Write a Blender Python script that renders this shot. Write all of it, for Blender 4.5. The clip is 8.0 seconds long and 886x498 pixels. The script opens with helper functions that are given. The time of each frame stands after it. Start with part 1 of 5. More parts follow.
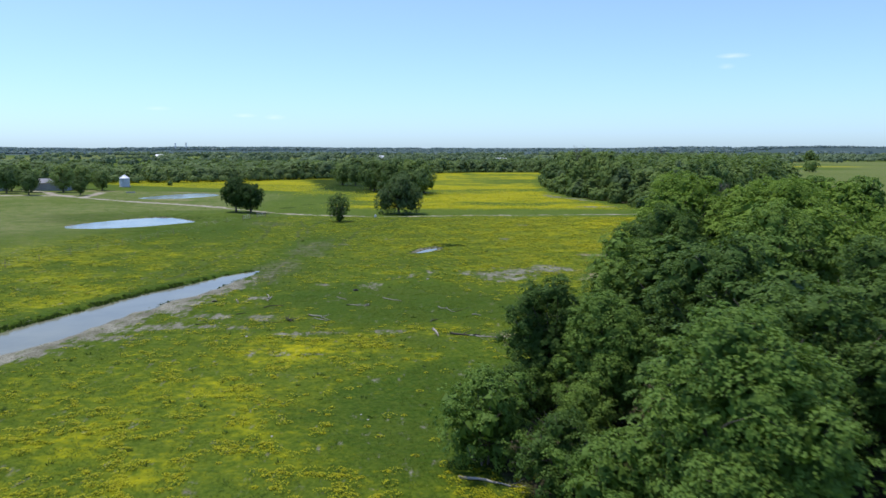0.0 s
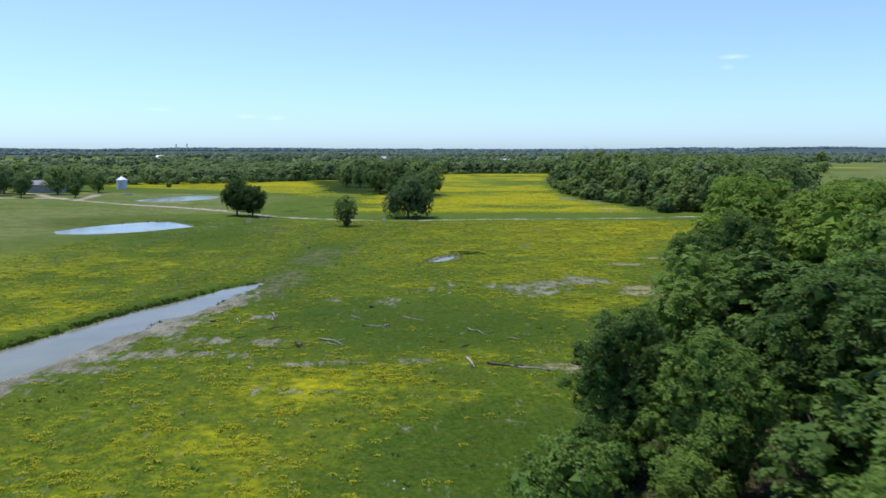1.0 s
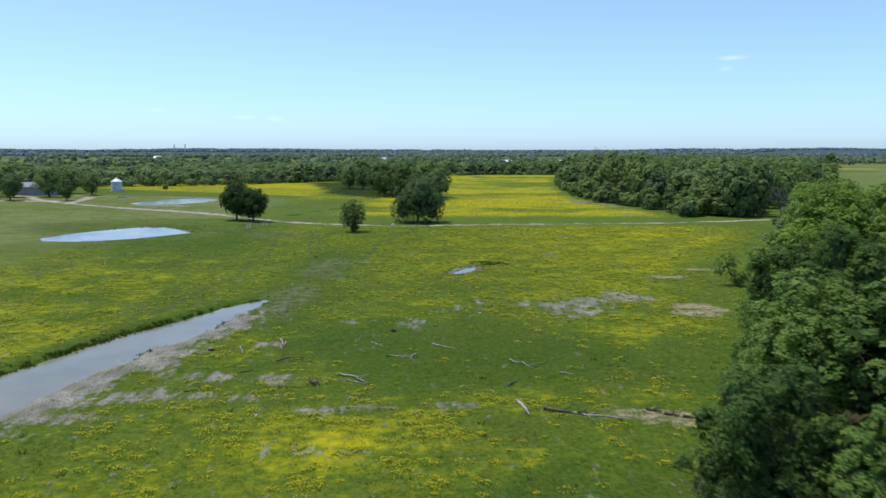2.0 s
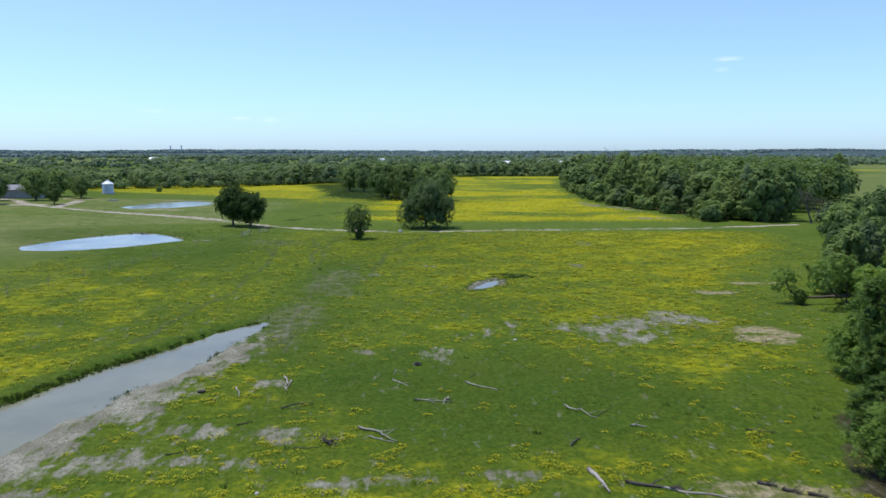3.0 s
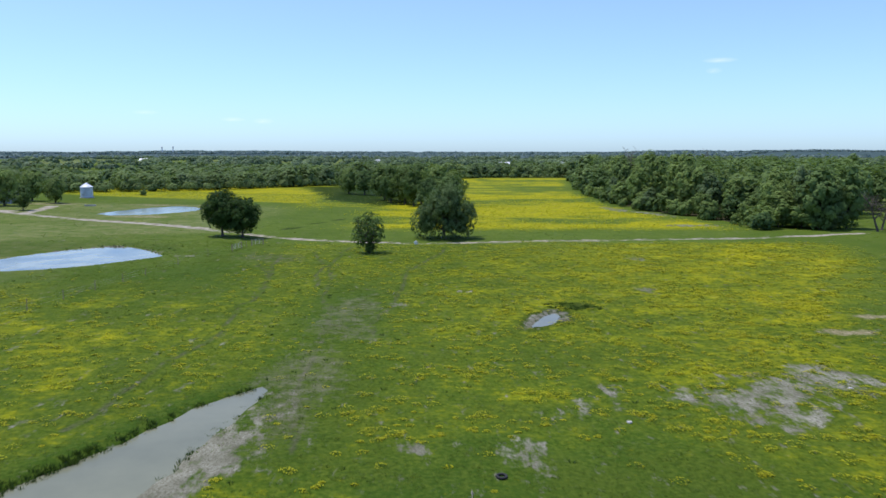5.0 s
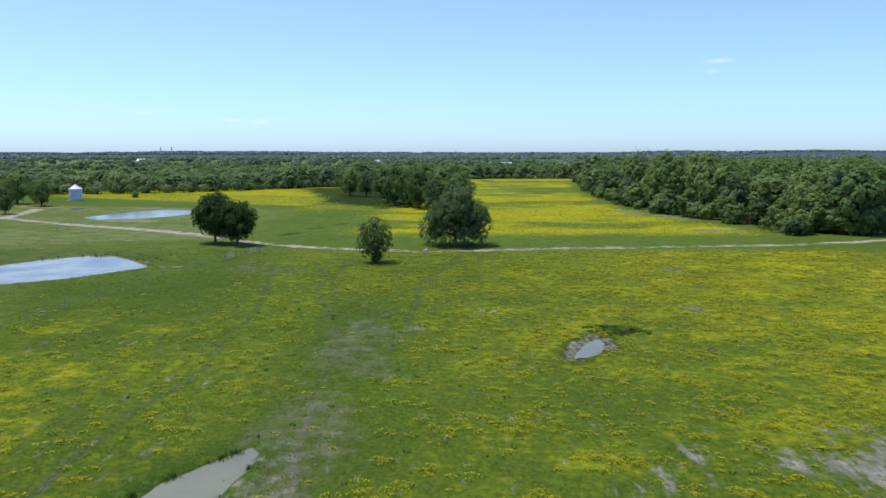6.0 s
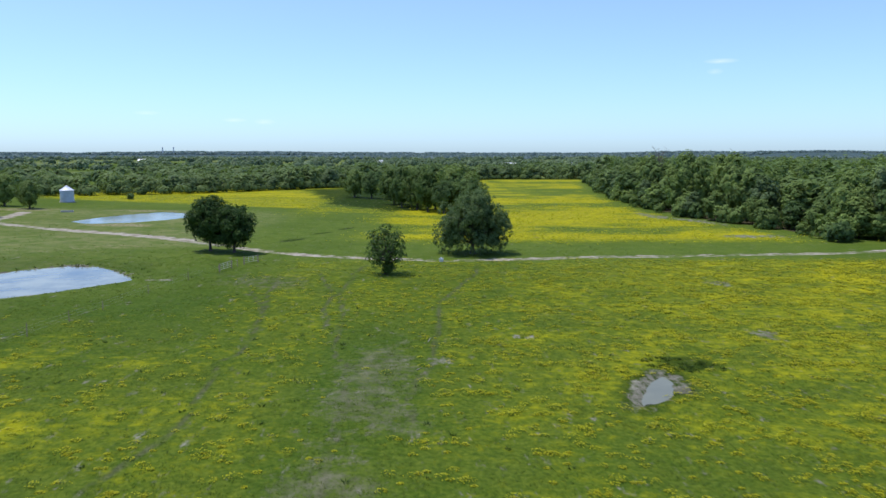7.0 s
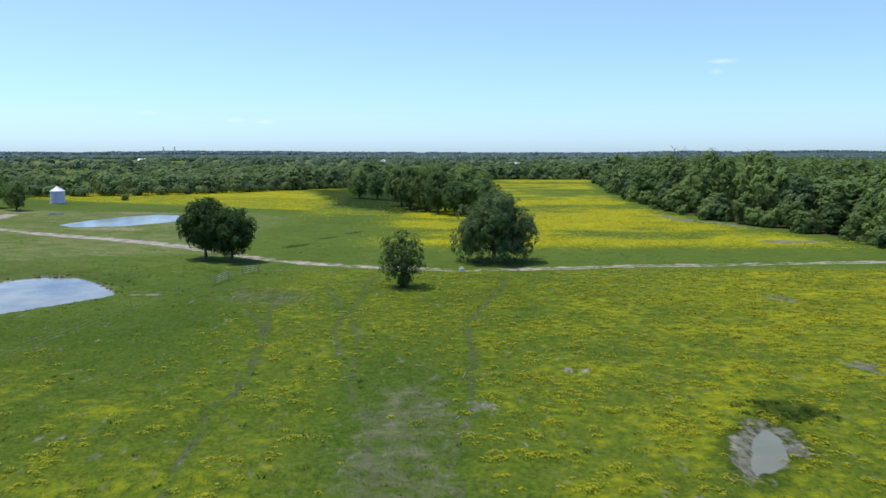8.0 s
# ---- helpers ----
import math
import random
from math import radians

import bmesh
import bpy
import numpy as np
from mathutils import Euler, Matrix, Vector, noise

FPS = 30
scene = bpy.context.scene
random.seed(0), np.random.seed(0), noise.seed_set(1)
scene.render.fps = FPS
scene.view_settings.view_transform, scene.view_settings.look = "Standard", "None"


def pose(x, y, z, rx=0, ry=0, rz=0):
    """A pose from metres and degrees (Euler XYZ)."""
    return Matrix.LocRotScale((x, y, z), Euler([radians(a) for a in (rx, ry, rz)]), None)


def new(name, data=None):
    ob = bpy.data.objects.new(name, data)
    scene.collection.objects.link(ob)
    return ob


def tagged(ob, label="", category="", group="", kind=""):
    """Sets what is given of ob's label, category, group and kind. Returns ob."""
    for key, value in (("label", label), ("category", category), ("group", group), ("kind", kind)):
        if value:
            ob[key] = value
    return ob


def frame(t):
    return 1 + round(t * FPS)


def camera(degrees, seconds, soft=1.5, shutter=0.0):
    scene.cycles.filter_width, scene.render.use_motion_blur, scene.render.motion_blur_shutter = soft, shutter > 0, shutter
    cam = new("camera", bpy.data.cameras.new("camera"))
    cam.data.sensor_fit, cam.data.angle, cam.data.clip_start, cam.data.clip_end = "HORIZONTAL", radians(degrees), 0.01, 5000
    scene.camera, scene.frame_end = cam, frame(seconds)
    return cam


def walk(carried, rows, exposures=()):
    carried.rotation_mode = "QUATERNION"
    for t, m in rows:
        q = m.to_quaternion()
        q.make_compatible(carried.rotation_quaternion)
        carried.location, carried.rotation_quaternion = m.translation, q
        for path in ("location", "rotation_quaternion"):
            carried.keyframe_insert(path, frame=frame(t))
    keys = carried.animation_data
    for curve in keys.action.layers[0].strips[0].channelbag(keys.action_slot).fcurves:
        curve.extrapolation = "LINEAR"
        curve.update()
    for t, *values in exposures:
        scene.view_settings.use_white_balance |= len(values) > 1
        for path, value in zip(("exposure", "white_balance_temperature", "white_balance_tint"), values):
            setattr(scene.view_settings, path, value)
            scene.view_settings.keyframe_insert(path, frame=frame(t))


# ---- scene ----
cam = camera(59.2, 8.0, soft=1.45, shutter=0.4)
METRES, EYE, TILT, LEAN, TURN = 104.5, 19.0, 0.0, -0.34, 0.0
ROWS = [
    (0.0, 0.0, 0.0, 0.0, -0.04, -7.25, 0.34),
    (0.5, -0.0132, 0.0565, -0.0017, 0.04, -7.22, 0.33),
    (1.0, -0.0295, 0.1122, -0.0015, 0.03, -7.18, 0.35),
    (1.5, -0.0472, 0.1692, -0.0012, -0.01, -7.15, 0.33),
    (3.0, -0.0949, 0.3499, -0.0009, -0.33, -7.05, 0.33),
    (3.5, -0.1093, 0.4105, -0.0013, -0.41, -7.02, 0.35),
    (4.0, -0.1249, 0.4704, -0.0026, -0.47, -7.01, 0.34),
    (5.5, -0.1623, 0.6534, -0.0046, -0.95, -6.95, 0.37),
    (6.0, -0.1729, 0.7177, -0.005, -0.91, -6.94, 0.38),
    (6.5, -0.184, 0.7823, -0.0053, -0.87, -6.94, 0.35),
    (7.0, -0.1958, 0.847, -0.0059, -0.76, -6.92, 0.34),
    (7.5, -0.209, 0.911, -0.007, -0.74, -6.91, 0.33),
    (8.0, -0.2227, 0.9739, -0.0083, -0.68, -6.93, 0.32),
]
walk(cam, [(t, pose(0, 0, EYE, TILT, LEAN, TURN) @ pose(METRES * x, METRES * y, METRES * z, 90 + pitch, roll, yaw)) for t, x, y, z, yaw, pitch, roll in ROWS])

# ---- light ----
SUN_TO = Vector((-0.30, 0.12, 0.94)).normalized()
sun = new("sun", bpy.data.lights.new("sun", "SUN"))
sun.data.energy, sun.data.angle, sun.data.color = 2.9, radians(0.53), (1.0, 0.96, 0.88)
sun.rotation_euler = SUN_TO.to_track_quat("Z", "Y").to_euler()
world = bpy.data.worlds.new("sky")
scene.world = world
world.use_nodes = True
wt = world.node_tree
sky = wt.nodes.new("ShaderNodeTexSky")
sky.sky_type, sky.sun_disc = "NISHITA", False
sky.sun_elevation, sky.sun_rotation = math.asin(SUN_TO.z), math.atan2(SUN_TO.x, SUN_TO.y)
sky.altitude, sky.air_density, sky.dust_density, sky.ozone_density = 200, 1.0, 0.6, 3.0
# the haze of the plain whitens the sky towards the horizon
way = wt.nodes.new("ShaderNodeTexCoord")
parts = wt.nodes.new("ShaderNodeSeparateXYZ")
wt.links.new(way.outputs["Generated"], parts.inputs[0])
rise = wt.nodes.new("ShaderNodeMapRange")
rise.inputs[1].default_value, rise.inputs[2].default_value = 0.0, 0.2
wt.links.new(parts.outputs["Z"], rise.inputs[0])
haze = wt.nodes.new("ShaderNodeMix")
haze.data_type = "RGBA"
haze.inputs[6].default_value, haze.inputs[7].default_value = (0.575, 0.79, 1.185, 1), (0.80, 0.865, 1.13, 1)
wt.links.new(rise.outputs[0], haze.inputs[0])
tint = wt.nodes.new("ShaderNodeMix")
tint.data_type, tint.blend_type = "RGBA", "MULTIPLY"
tint.inputs[0].default_value = 1.0
wt.links.new(sky.outputs[0], tint.inputs[6])
wt.links.new(haze.outputs[2], tint.inputs[7])
# a few thin wisps of cloud
cloud = None
for dx, dz, wide, tall, weight in ((0.364, 0.117, 0.020, 0.0035, 0.30), (0.357, 0.104, 0.010, 0.004, 0.16), (-0.250, 0.043, 0.016, 0.003, 0.20), (-0.212, 0.041, 0.014, 0.004, 0.18), (-0.36, 0.052, 0.016, 0.003, 0.15)):
    shape = wt.nodes.new("ShaderNodeMapping")
    shape.vector_type = "TEXTURE"
    spot = Vector((dx, 1.0, dz)).normalized()
    shape.inputs["Location"].default_value, shape.inputs["Scale"].default_value = spot, (wide, 0.2, tall)
    wt.links.new(way.outputs["Generated"], shape.inputs[0])
    ragged = wt.nodes.new("ShaderNodeTexNoise")
    ragged.inputs["Scale"].default_value, ragged.inputs["Detail"].default_value = 1.6, 5
    wt.links.new(shape.outputs[0], ragged.inputs["Vector"])
    dist = wt.nodes.new("ShaderNodeVectorMath")
    dist.operation = "LENGTH"
    wt.links.new(shape.outputs[0], dist.inputs[0])
    soft_edge = wt.nodes.new("ShaderNodeMapRange")
    soft_edge.inputs[1].default_value, soft_edge.inputs[2].default_value, soft_edge.inputs[4].default_value = 1.0, 0.0, weight * 2
    wt.links.new(dist.outputs["Value"], soft_edge.inputs[0])
    veil = wt.nodes.new("ShaderNodeMath")
    veil.operation, veil.use_clamp = "MULTIPLY", True
    wt.links.new(soft_edge.outputs[0], veil.inputs[0])
    wt.links.new(ragged.outputs[0], veil.inputs[1])
    layer = wt.nodes.new("ShaderNodeMix")
    layer.data_type = "RGBA"
    layer.inputs[7].default_value = (6.2, 6.4, 6.5, 1)
    wt.links.new(veil.outputs[0], layer.inputs[0])
    wt.links.new(cloud or tint.outputs[2], layer.inputs[6])
    cloud = layer.outputs[2]
wt.links.new(cloud, wt.nodes["Background"].inputs[0])
wt.nodes["Background"].inputs[1].default_value = 0.15
scene.view_settings.exposure = 0.35

# ---- numeric helpers ----
RNG = np.random.default_rng(7)
TABLE = RNG.random((256, 256))


def vnoise(x, y, size, shift=0):
    u, v = np.asarray(x) / size + shift * 17.3, np.asarray(y) / size + shift * 9.1
    i, j = np.floor(u).astype(int), np.floor(v).astype(int)
    a, b = u - i, v - j
    a, b = a * a * (3 - 2 * a), b * b * (3 - 2 * b)
    t00, t10 = TABLE[i & 255, j & 255], TABLE[(i + 1) & 255, j & 255]
    t01, t11 = TABLE[i & 255, (j + 1) & 255], TABLE[(i + 1) & 255, (j + 1) & 255]
    return (t00 * (1 - a) + t10 * a) * (1 - b) + (t01 * (1 - a) + t11 * a) * b


def fbm(x, y, size, shift=0, octaves=4):
    total, amp, norm = 0.0, 1.0, 0.0
    for k in range(octaves):
        total = total + amp * vnoise(x, y, size / 2 ** k, shift + k)
        norm += amp
        amp *= 0.55
    return total / norm


def ramp(v, lo, hi):
    u = np.clip((v - lo) / (hi - lo), 0, 1)
    return u * u * (3 - 2 * u)


def to_line(x, y, pts, closed=False):
    """Distance of points to a polyline; inside a closed one it is negative."""
    x, y = np.asarray(x, float), np.asarray(y, float)
    best, inside = np.full(x.shape, 1e9), np.zeros(x.shape, bool)
    ends = pts[1:] + pts[:1] if closed else pts[1:]
    for (ax, ay), (bx, by) in zip(pts, ends):
        dx, dy = bx - ax, by - ay
        k = np.clip(((x - ax) * dx + (y - ay) * dy) / (dx * dx + dy * dy + 1e-9), 0, 1)
        best = np.minimum(best, np.hypot(x - ax - k * dx, y - ay - k * dy))
        if closed:
            cross = ((ay > y) != (by > y)) & (x < dx * (y - ay) / (dy if abs(dy) > 1e-9 else 1e-9) + ax)
            inside ^= cross
    return np.where(inside, -best, best) if closed else best


def oval(x, y, cx, cy, rx, ry, turn=0):
    c, s = math.cos(radians(turn)), math.sin(radians(turn))
    u, v = (x - cx) * c + (y - cy) * s, -(x - cx) * s + (y - cy) * c
    return np.hypot(u / rx, v / ry)


# ---- plan ----
CHANNEL = [(-29.2, 122.2), (-33.0, 117.2), (-35.4, 111.3), (-37.4, 107.0), (-39.4, 102.8), (-41.3, 97.5), (-43.5, 90), (-46.6, 80), (-52, 66), (-58, 52), (-66, 30), (-72, 4),
           (-61, 2), (-55, 28), (-49, 52), (-45.5, 62), (-41.6, 69.8), (-39.2, 76), (-37.6, 83), (-36.6, 89.5), (-35.1, 93), (-34.9, 96), (-32.9, 100.5), (-31.2, 106), (-30.6, 112.5), (-29.0, 119.6)]
POND = [(-90, 186), (-87.5, 196), (-83, 205.5), (-78, 210), (-73.5, 209.5), (-68.8, 205), (-64.2, 199.2), (-62.8, 196.5), (-65, 192), (-68.4, 187.6), (-73.5, 182.5), (-80, 179), (-86.5, 180.5)]
FAR_POND = [(-111.5, 286), (-110.5, 297), (-106, 311), (-100, 319), (-93, 315), (-88, 306), (-87.5, 298), (-90.5, 290), (-96, 283), (-104, 280)]
PUDDLE = [(-3.1, 149.6), (-1.6, 152.0), (-0.4, 151.4), (-0.7, 149.2), (-1.6, 146.5), (-3.4, 144.2), (-5.2, 143.2), (-5.1, 145.2), (-4.2, 147.4)]
ROAD = [(-158, 279), (-146, 283), (-138, 284), (-128, 277), (-114, 268.5), (-101, 262), (-87, 256.3), (-73, 249), (-62, 240.5), (-52, 233), (-42.5, 228), (-31, 224.2), (-18, 222.4), (-5, 223.8), (10, 226.4), (30, 229.2), (55, 232), (70, 236), (84, 242)]
SPUR = [(-128, 277), (-131, 294), (-134, 307)]
DRIVE = [(-138, 284), (-146, 292), (-152, 302), (-165, 310)]
TRAILS = [[(-40.2, 112), (-39.8, 121), (-39.0, 128), (-37.8, 138.4), (-37.9, 147.4), (-38.7, 155), (-38.4, 164), (-39.6, 176), (-42, 183), (-45, 192)],
          [(-39.6, 176), (-41.0, 184), (-42.2, 190.5), (-43, 200)],
          [(-24.5, 108), (-26.2, 118), (-26.5, 130), (-26.6, 141), (-27.9, 153.4), (-29.3, 159), (-30.6, 175), (-32.2, 185), (-32.5, 197.5), (-32.2, 209), (-31, 216)],
          [(-31.4, 168), (-33.0, 177.5), (-33.9, 191), (-38.1, 206.6)],
          [(-22.2, 140), (-22.1, 149), (-20.2, 156), (-19.7, 168), (-19.4, 184), (-16.1, 197.6), (-13.5, 208), (-13, 218)]]
MUD = [(2.8, 119), (4.5, 122.5), (8.2, 123.8), (12.5, 126.5), (16.2, 129.3), (19.5, 126), (21.6, 121.6), (18.5, 118.2), (14, 117.6), (11.0, 113.6), (8.5, 112.8), (6.0, 115.5), (4.0, 116)]
STRAW = [(20.8, 117.5), (22.6, 119.4), (26.2, 119.6), (28.0, 115.3), (25.5, 111.8), (22.0, 110.8), (20.2, 113.5)]
WORN = [(-30.0, 138), (-29.2, 153), (-27.5, 161.5), (-24.0, 166.5), (-21.6, 167.5), (-21.4, 157), (-21.6, 146), (-21.2, 137)]
DARK_FIELD_PATCH = [(-84, 470), (-62, 500), (-44, 470), (-36, 420), (-24, 372), (-22, 345), (-34, 338), (-46, 352), (-58, 372), (-64, 400), (-74, 440)]
WOOD_EDGE = [(63, 250), (61.5, 265), (56.5, 292), (50.5, 311), (48.5, 340), (48.7, 374), (56, 450), (74, 578), (92, 660)]
FAR_FIELDS = [(-350, 720, 95, 130), (-268, 905, 62, 120), (-60, 1150, 120, 110), (230, 1400, 160, 140)]
PATCHES = [(-16.5, 71.3, 4.4, 1.2, -6), (-12.6, 71.2, 1.5, 0.5, 0), (-5.6, 80.3, 2.2, 0.9, 0), (-14.5, 79.5, 4.0, 1.0, 10), (-9.8, 105.8, 1.0, 2.4, 20), (-2.0, 117.2, 0.55, 3.2, 4), (-1.9, 121.2, 1.0, 1.6, 0), (-7.0, 114.5, 0.8, 2.0, 0),
           (-9.6, 109.8, 0.6, 1.9, 20), (-4.6, 116.4, 0.9, 2.2, 0), (-23.6, 98.5, 1.8, 1.9, 10), (-27.4, 87.4, 5.2, 1.7, -12), (-20.4, 87.0, 3.6, 1.6, 5), (-30.5, 82.5, 4.0, 2.0, 30), (-34.5, 76.8, 3.8, 1.8, 15), (-24.8, 82.6, 4.5, 1.0, -5),
           (-11.9, 165.2, 0.8, 1.6, 25), (-19.9, 156, 1.2, 1.8, 0), (20.4, 197, 1.2, 3.0, 0), (53, 300, 3, 12, 12), (52, 262, 6, 4, 0), (45, 322, 3, 12, 5), (-17, 109, 1.2, 1.0, 0), (13.5, 165, 1.5, 3.5, 0)]


def height(x, y):
    """The lie of the land, without banks."""
    x, y = np.asarray(x, float), np.asarray(y, float)
    u = (-x - 32) / 8
    west = 0.176 * (np.log1p(np.exp(-np.abs(u))) + np.maximum(u, 0))
    far = np.hypot(x, y)
    west = west * (1 - ramp(far, 450, 900)) + 2.0 * ramp(far, 450, 900) * ramp(-x, 0, 300)
    swell = (fbm(x, y, 900, 3, 3) - 0.5) * 16 * ramp(far, 1200, 3500)
    ridge = 21 * ramp(far, 3300, 4700) * (0.55 + 0.9 * fbm(np.arctan2(x, y) * 1000, y * 0, 120, 5, 3))
    return west + swell + ridge


def ground_z(x, y):
    """The ground with its hollows, banks and unevenness."""
    x, y = np.asarray(x, float), np.asarray(y, float)
    z = height(x, y)
    near = 1 - ramp(np.hypot(x, y), 260, 420)
    z = z + near * (0.30 * (fbm(x, y, 14, 11, 3) - 0.5) + 0.16 * (fbm(x, y, 2.6, 21, 2) - 0.5))
    wob = (fbm(x, y, 3.0, 31, 3) - 0.5) * 1.8
    for pts, cx, cy in ((POND, -76, 195), (FAR_POND, -99, 298)):
        w = 1 - ramp(to_line(x, y, pts, True), 1, 16)
        z = z * (1 - w) + float(height(cx, cy)) * w
    for pts, deep, wide, lip in ((CHANNEL, 0.75, 1.2, 0.06), (POND, 1.0, 2.0, 0.04), (FAR_POND, 1.0, 2.0, 0.04), (PUDDLE, 0.25, 0.7, 0.03)):
        d = to_line(x, y, pts, True) + wob * (0.4 if deep < 0.5 else 0.7) - (0.35 if pts is CHANNEL else 0.0)
        z = z - deep * (1 - ramp(d, -wide, wide * 0.5)) + lip * np.exp(-((d - wide * 0.8) / 0.8) ** 2)
    d = to_line(x, y, ROAD)
    z = z - near * 0.10 * (1 - ramp(np.abs(d - 0.85), 0.2, 0.7))
    return z


def cover(x, y):
    """What grows or lies on the ground: flowers, dry mud, brown straw, track gravel, dark green patches and bank
    growth, pale pasture.
    """
    x, y = np.asarray(x, float), np.asarray(y, float)
    wob = fbm(x, y, 5, 41, 4) - 0.5
    fine = fbm(x, y, 1.6, 51, 3) - 0.5
    chan = to_line(x, y, CHANNEL, True)
    pond, fpond, pud = to_line(x, y, POND, True), to_line(x, y, FAR_POND, True), to_line(x, y, PUDDLE, True)
    bare = np.zeros(x.shape)
    bare = np.maximum(bare, 0.62 * (1 - ramp(to_line(x, y, MUD, True) + wob * 7 + fine * 4 + 2.2 * (fbm((x - 0.5 * y) * 1.6, (y + 0.5 * x) * 0.35, 2.4, 53, 3) - 0.5), -3.0, 2.0)))
    for cx, cy, rx, ry, turn in PATCHES:
        bare = np.maximum(bare, 0.56 * (1 - ramp(oval(x, y, cx, cy, rx, ry, turn) + wob * 1.4 + fine * 1.2, 0.35, 1.45)))
    south = (to_line(x, y, CHANNEL[12:]) < to_line(x, y, CHANNEL[:12])) * (1 - 0.6 * ramp(y, 106, 121))
    bare = np.maximum(bare, 0.96 * south * (1 - ramp(chan + wob * 5 + fine * 4, 0.8, 5.0 + 1.8 * (1 - ramp(y, 96, 108)))))
    bare = np.maximum(bare, 0.75 * (1 - ramp(np.minimum(fpond, pond) + wob * 3, 0.0, 1.4)))
    bare = np.maximum(bare, 0.62 * (1 - ramp(pud + fine * 3.0 + wob * 2, -0.3, 1.5)))
    bare = np.maximum(bare, 1 - ramp(chan + fine * 0.8, -0.6, 0.1))
    # the outlet of the pond
    bare = np.maximum(bare, 0.8 * (1 - ramp(oval(x, y, -58.2, 196.2, 2.8, 0.9, 10) + wob, 0.7, 1.1)))
    straw = 0.72 * (1 - ramp(to_line(x, y, STRAW, True) + wob * 5 + fine * 4, -2.0, 1.4)) * (1 - 0.6 * (1 - ramp(oval(x, y, 23.6, 116.2, 2.6, 1.1, 0) + wob, 0.4, 1.2)))
    trodden = np.maximum(0.56 * (1 - ramp(to_line(x, y, WORN, True) + wob * 7 + fine * 3, -4.0, 3.0)), 0.45 * (1 - ramp(oval(x, y, -45, 199, 10, 8, -30) + wob, 0.2, 1.2)))
    trodden = np.maximum(trodden, 0.54 * (1 - ramp(oval(x, y, -26.5, 126, 4.5, 19, 0) + wob * 1.2, 0.3, 1.3)))
    straw = np.maximum(straw, 0.55 * (1 - ramp(oval(x, y, 9.5, 77.8, 5.5, 2.2, -8) + wob * 1.5, 0.5, 1.2)))
    straw = np.maximum(straw, 0.5 * (1 - ramp(oval(x, y, -104, 322, 16, 5, 0) + wob, 0.4, 1.1)))
    straw = np.maximum(straw, 0.55 * (1 - ramp(oval(x, y, -96, 276, 15, 4, -10) + wob, 0.4, 1.1)))
    straw = np.maximum(straw, 0.5 * (1 - ramp(oval(x, y, -138, 318, 14, 9, 0) + wob, 0.4, 1.1)))
    for cx, cy, rx, ry in ((35.2, 148.6, 4.2, 1.9), (27.0, 140.6, 4.2, 1.6)):
        straw = np.maximum(straw, 0.60 * (1 - ramp(oval(x, y, cx, cy, rx, ry, 0) + wob * 1.6 + fine, 0.4, 1.3)))
    straw = np.maximum(straw, 0.34 * (1 - ramp(oval(x, y, -80, 236, 11, 5.5, 10) + wob * 1.5, 0.3, 1.3)))
    # ground under the wood
    wood = np.maximum(1 - ramp(to_line(x, y, NEAR_WOOD, True) + wob * 6, -2.5, 0.5), 1 - ramp(to_line(x, y, WOOD_FLOOR, True) + wob * 8, -9, -3))
    d = to_line(x, y, ROAD)
    loop = np.minimum(to_line(x, y, SPUR), to_line(x, y, DRIVE))
    patchy = ramp(fbm(x, y, 9, 61, 3) + fine * 0.5, 0.34, 0.52)
    rut = (1 - ramp(np.abs(d - 0.9) + fine * 0.5, 0.35, 0.75)) * (0.42 + 0.45 * patchy)
    track = np.maximum(rut, (1 - ramp(d + wob * 1.6 + fine, 0.6, 2.0)) * (0.12 + 0.62 * patchy * ramp(fbm(x, y, 22, 63, 2), 0.35, 0.6)))
    track = np.maximum(track, (0.55 + 0.35 * patchy) * (1 - ramp(d + wob * 1.5, 1.5, 2.6)) * ramp(-x, 58, 74))
    track = np.maximum(track, 0.85 * (1 - ramp(loop + wob * 2, 1.2, 2.2)))
    track = np.maximum(track, 0.9 * (1 - ramp(oval(x, y, -140, 285, 7, 3.0, 10) + wob, 0.6, 1.2)))
    trail = np.zeros(x.shape)
    for pts in TRAILS:
        trail = np.maximum(trail, np.clip(1 - to_line(x + wob * 1.6, y, pts) / 1.6, 0, 1))
    # One darker green patch with few flowers in the far field.
    dark_green = 0.96 * (1 - ramp(to_line(x, y, DARK_FIELD_PATCH, True) + wob * 9, -4, 3))
    dark_green = np.maximum(dark_green, 0.28 * (1 - ramp(oval(x, y, -82, 203, 22, 14, 0) + wob, 0.8, 1.4)) * ramp(pond, 0.3, 1.5))
    dark_green = np.maximum(dark_green, 0.8 * (1 - ramp(oval(x, y, 0.9, 154.4, 3.2, 2.7, -25) + wob * 1.5, 0.6, 1.2)))
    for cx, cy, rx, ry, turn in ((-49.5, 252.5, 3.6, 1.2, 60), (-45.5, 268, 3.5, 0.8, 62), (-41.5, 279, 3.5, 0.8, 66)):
        dark_green = np.maximum(dark_green, 0.85 * (1 - ramp(oval(x, y, cx, cy, rx, ry, turn) + wob * 1.5, 0.5, 1.3)))
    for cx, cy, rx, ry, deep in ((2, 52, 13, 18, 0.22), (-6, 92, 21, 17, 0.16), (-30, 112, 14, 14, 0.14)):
        dark_green = np.maximum(dark_green, deep * (1 - ramp(oval(x, y, cx, cy, rx, ry) + wob * 0.8, 0.6, 1.25)))
    dark_green = np.maximum(dark_green, 0.75 * (1 - ramp(pud + wob * 3 + fine * 2, 0.4, 2.2)))
    # flowers
    big = fbm(x, y, 26, 71, 3)
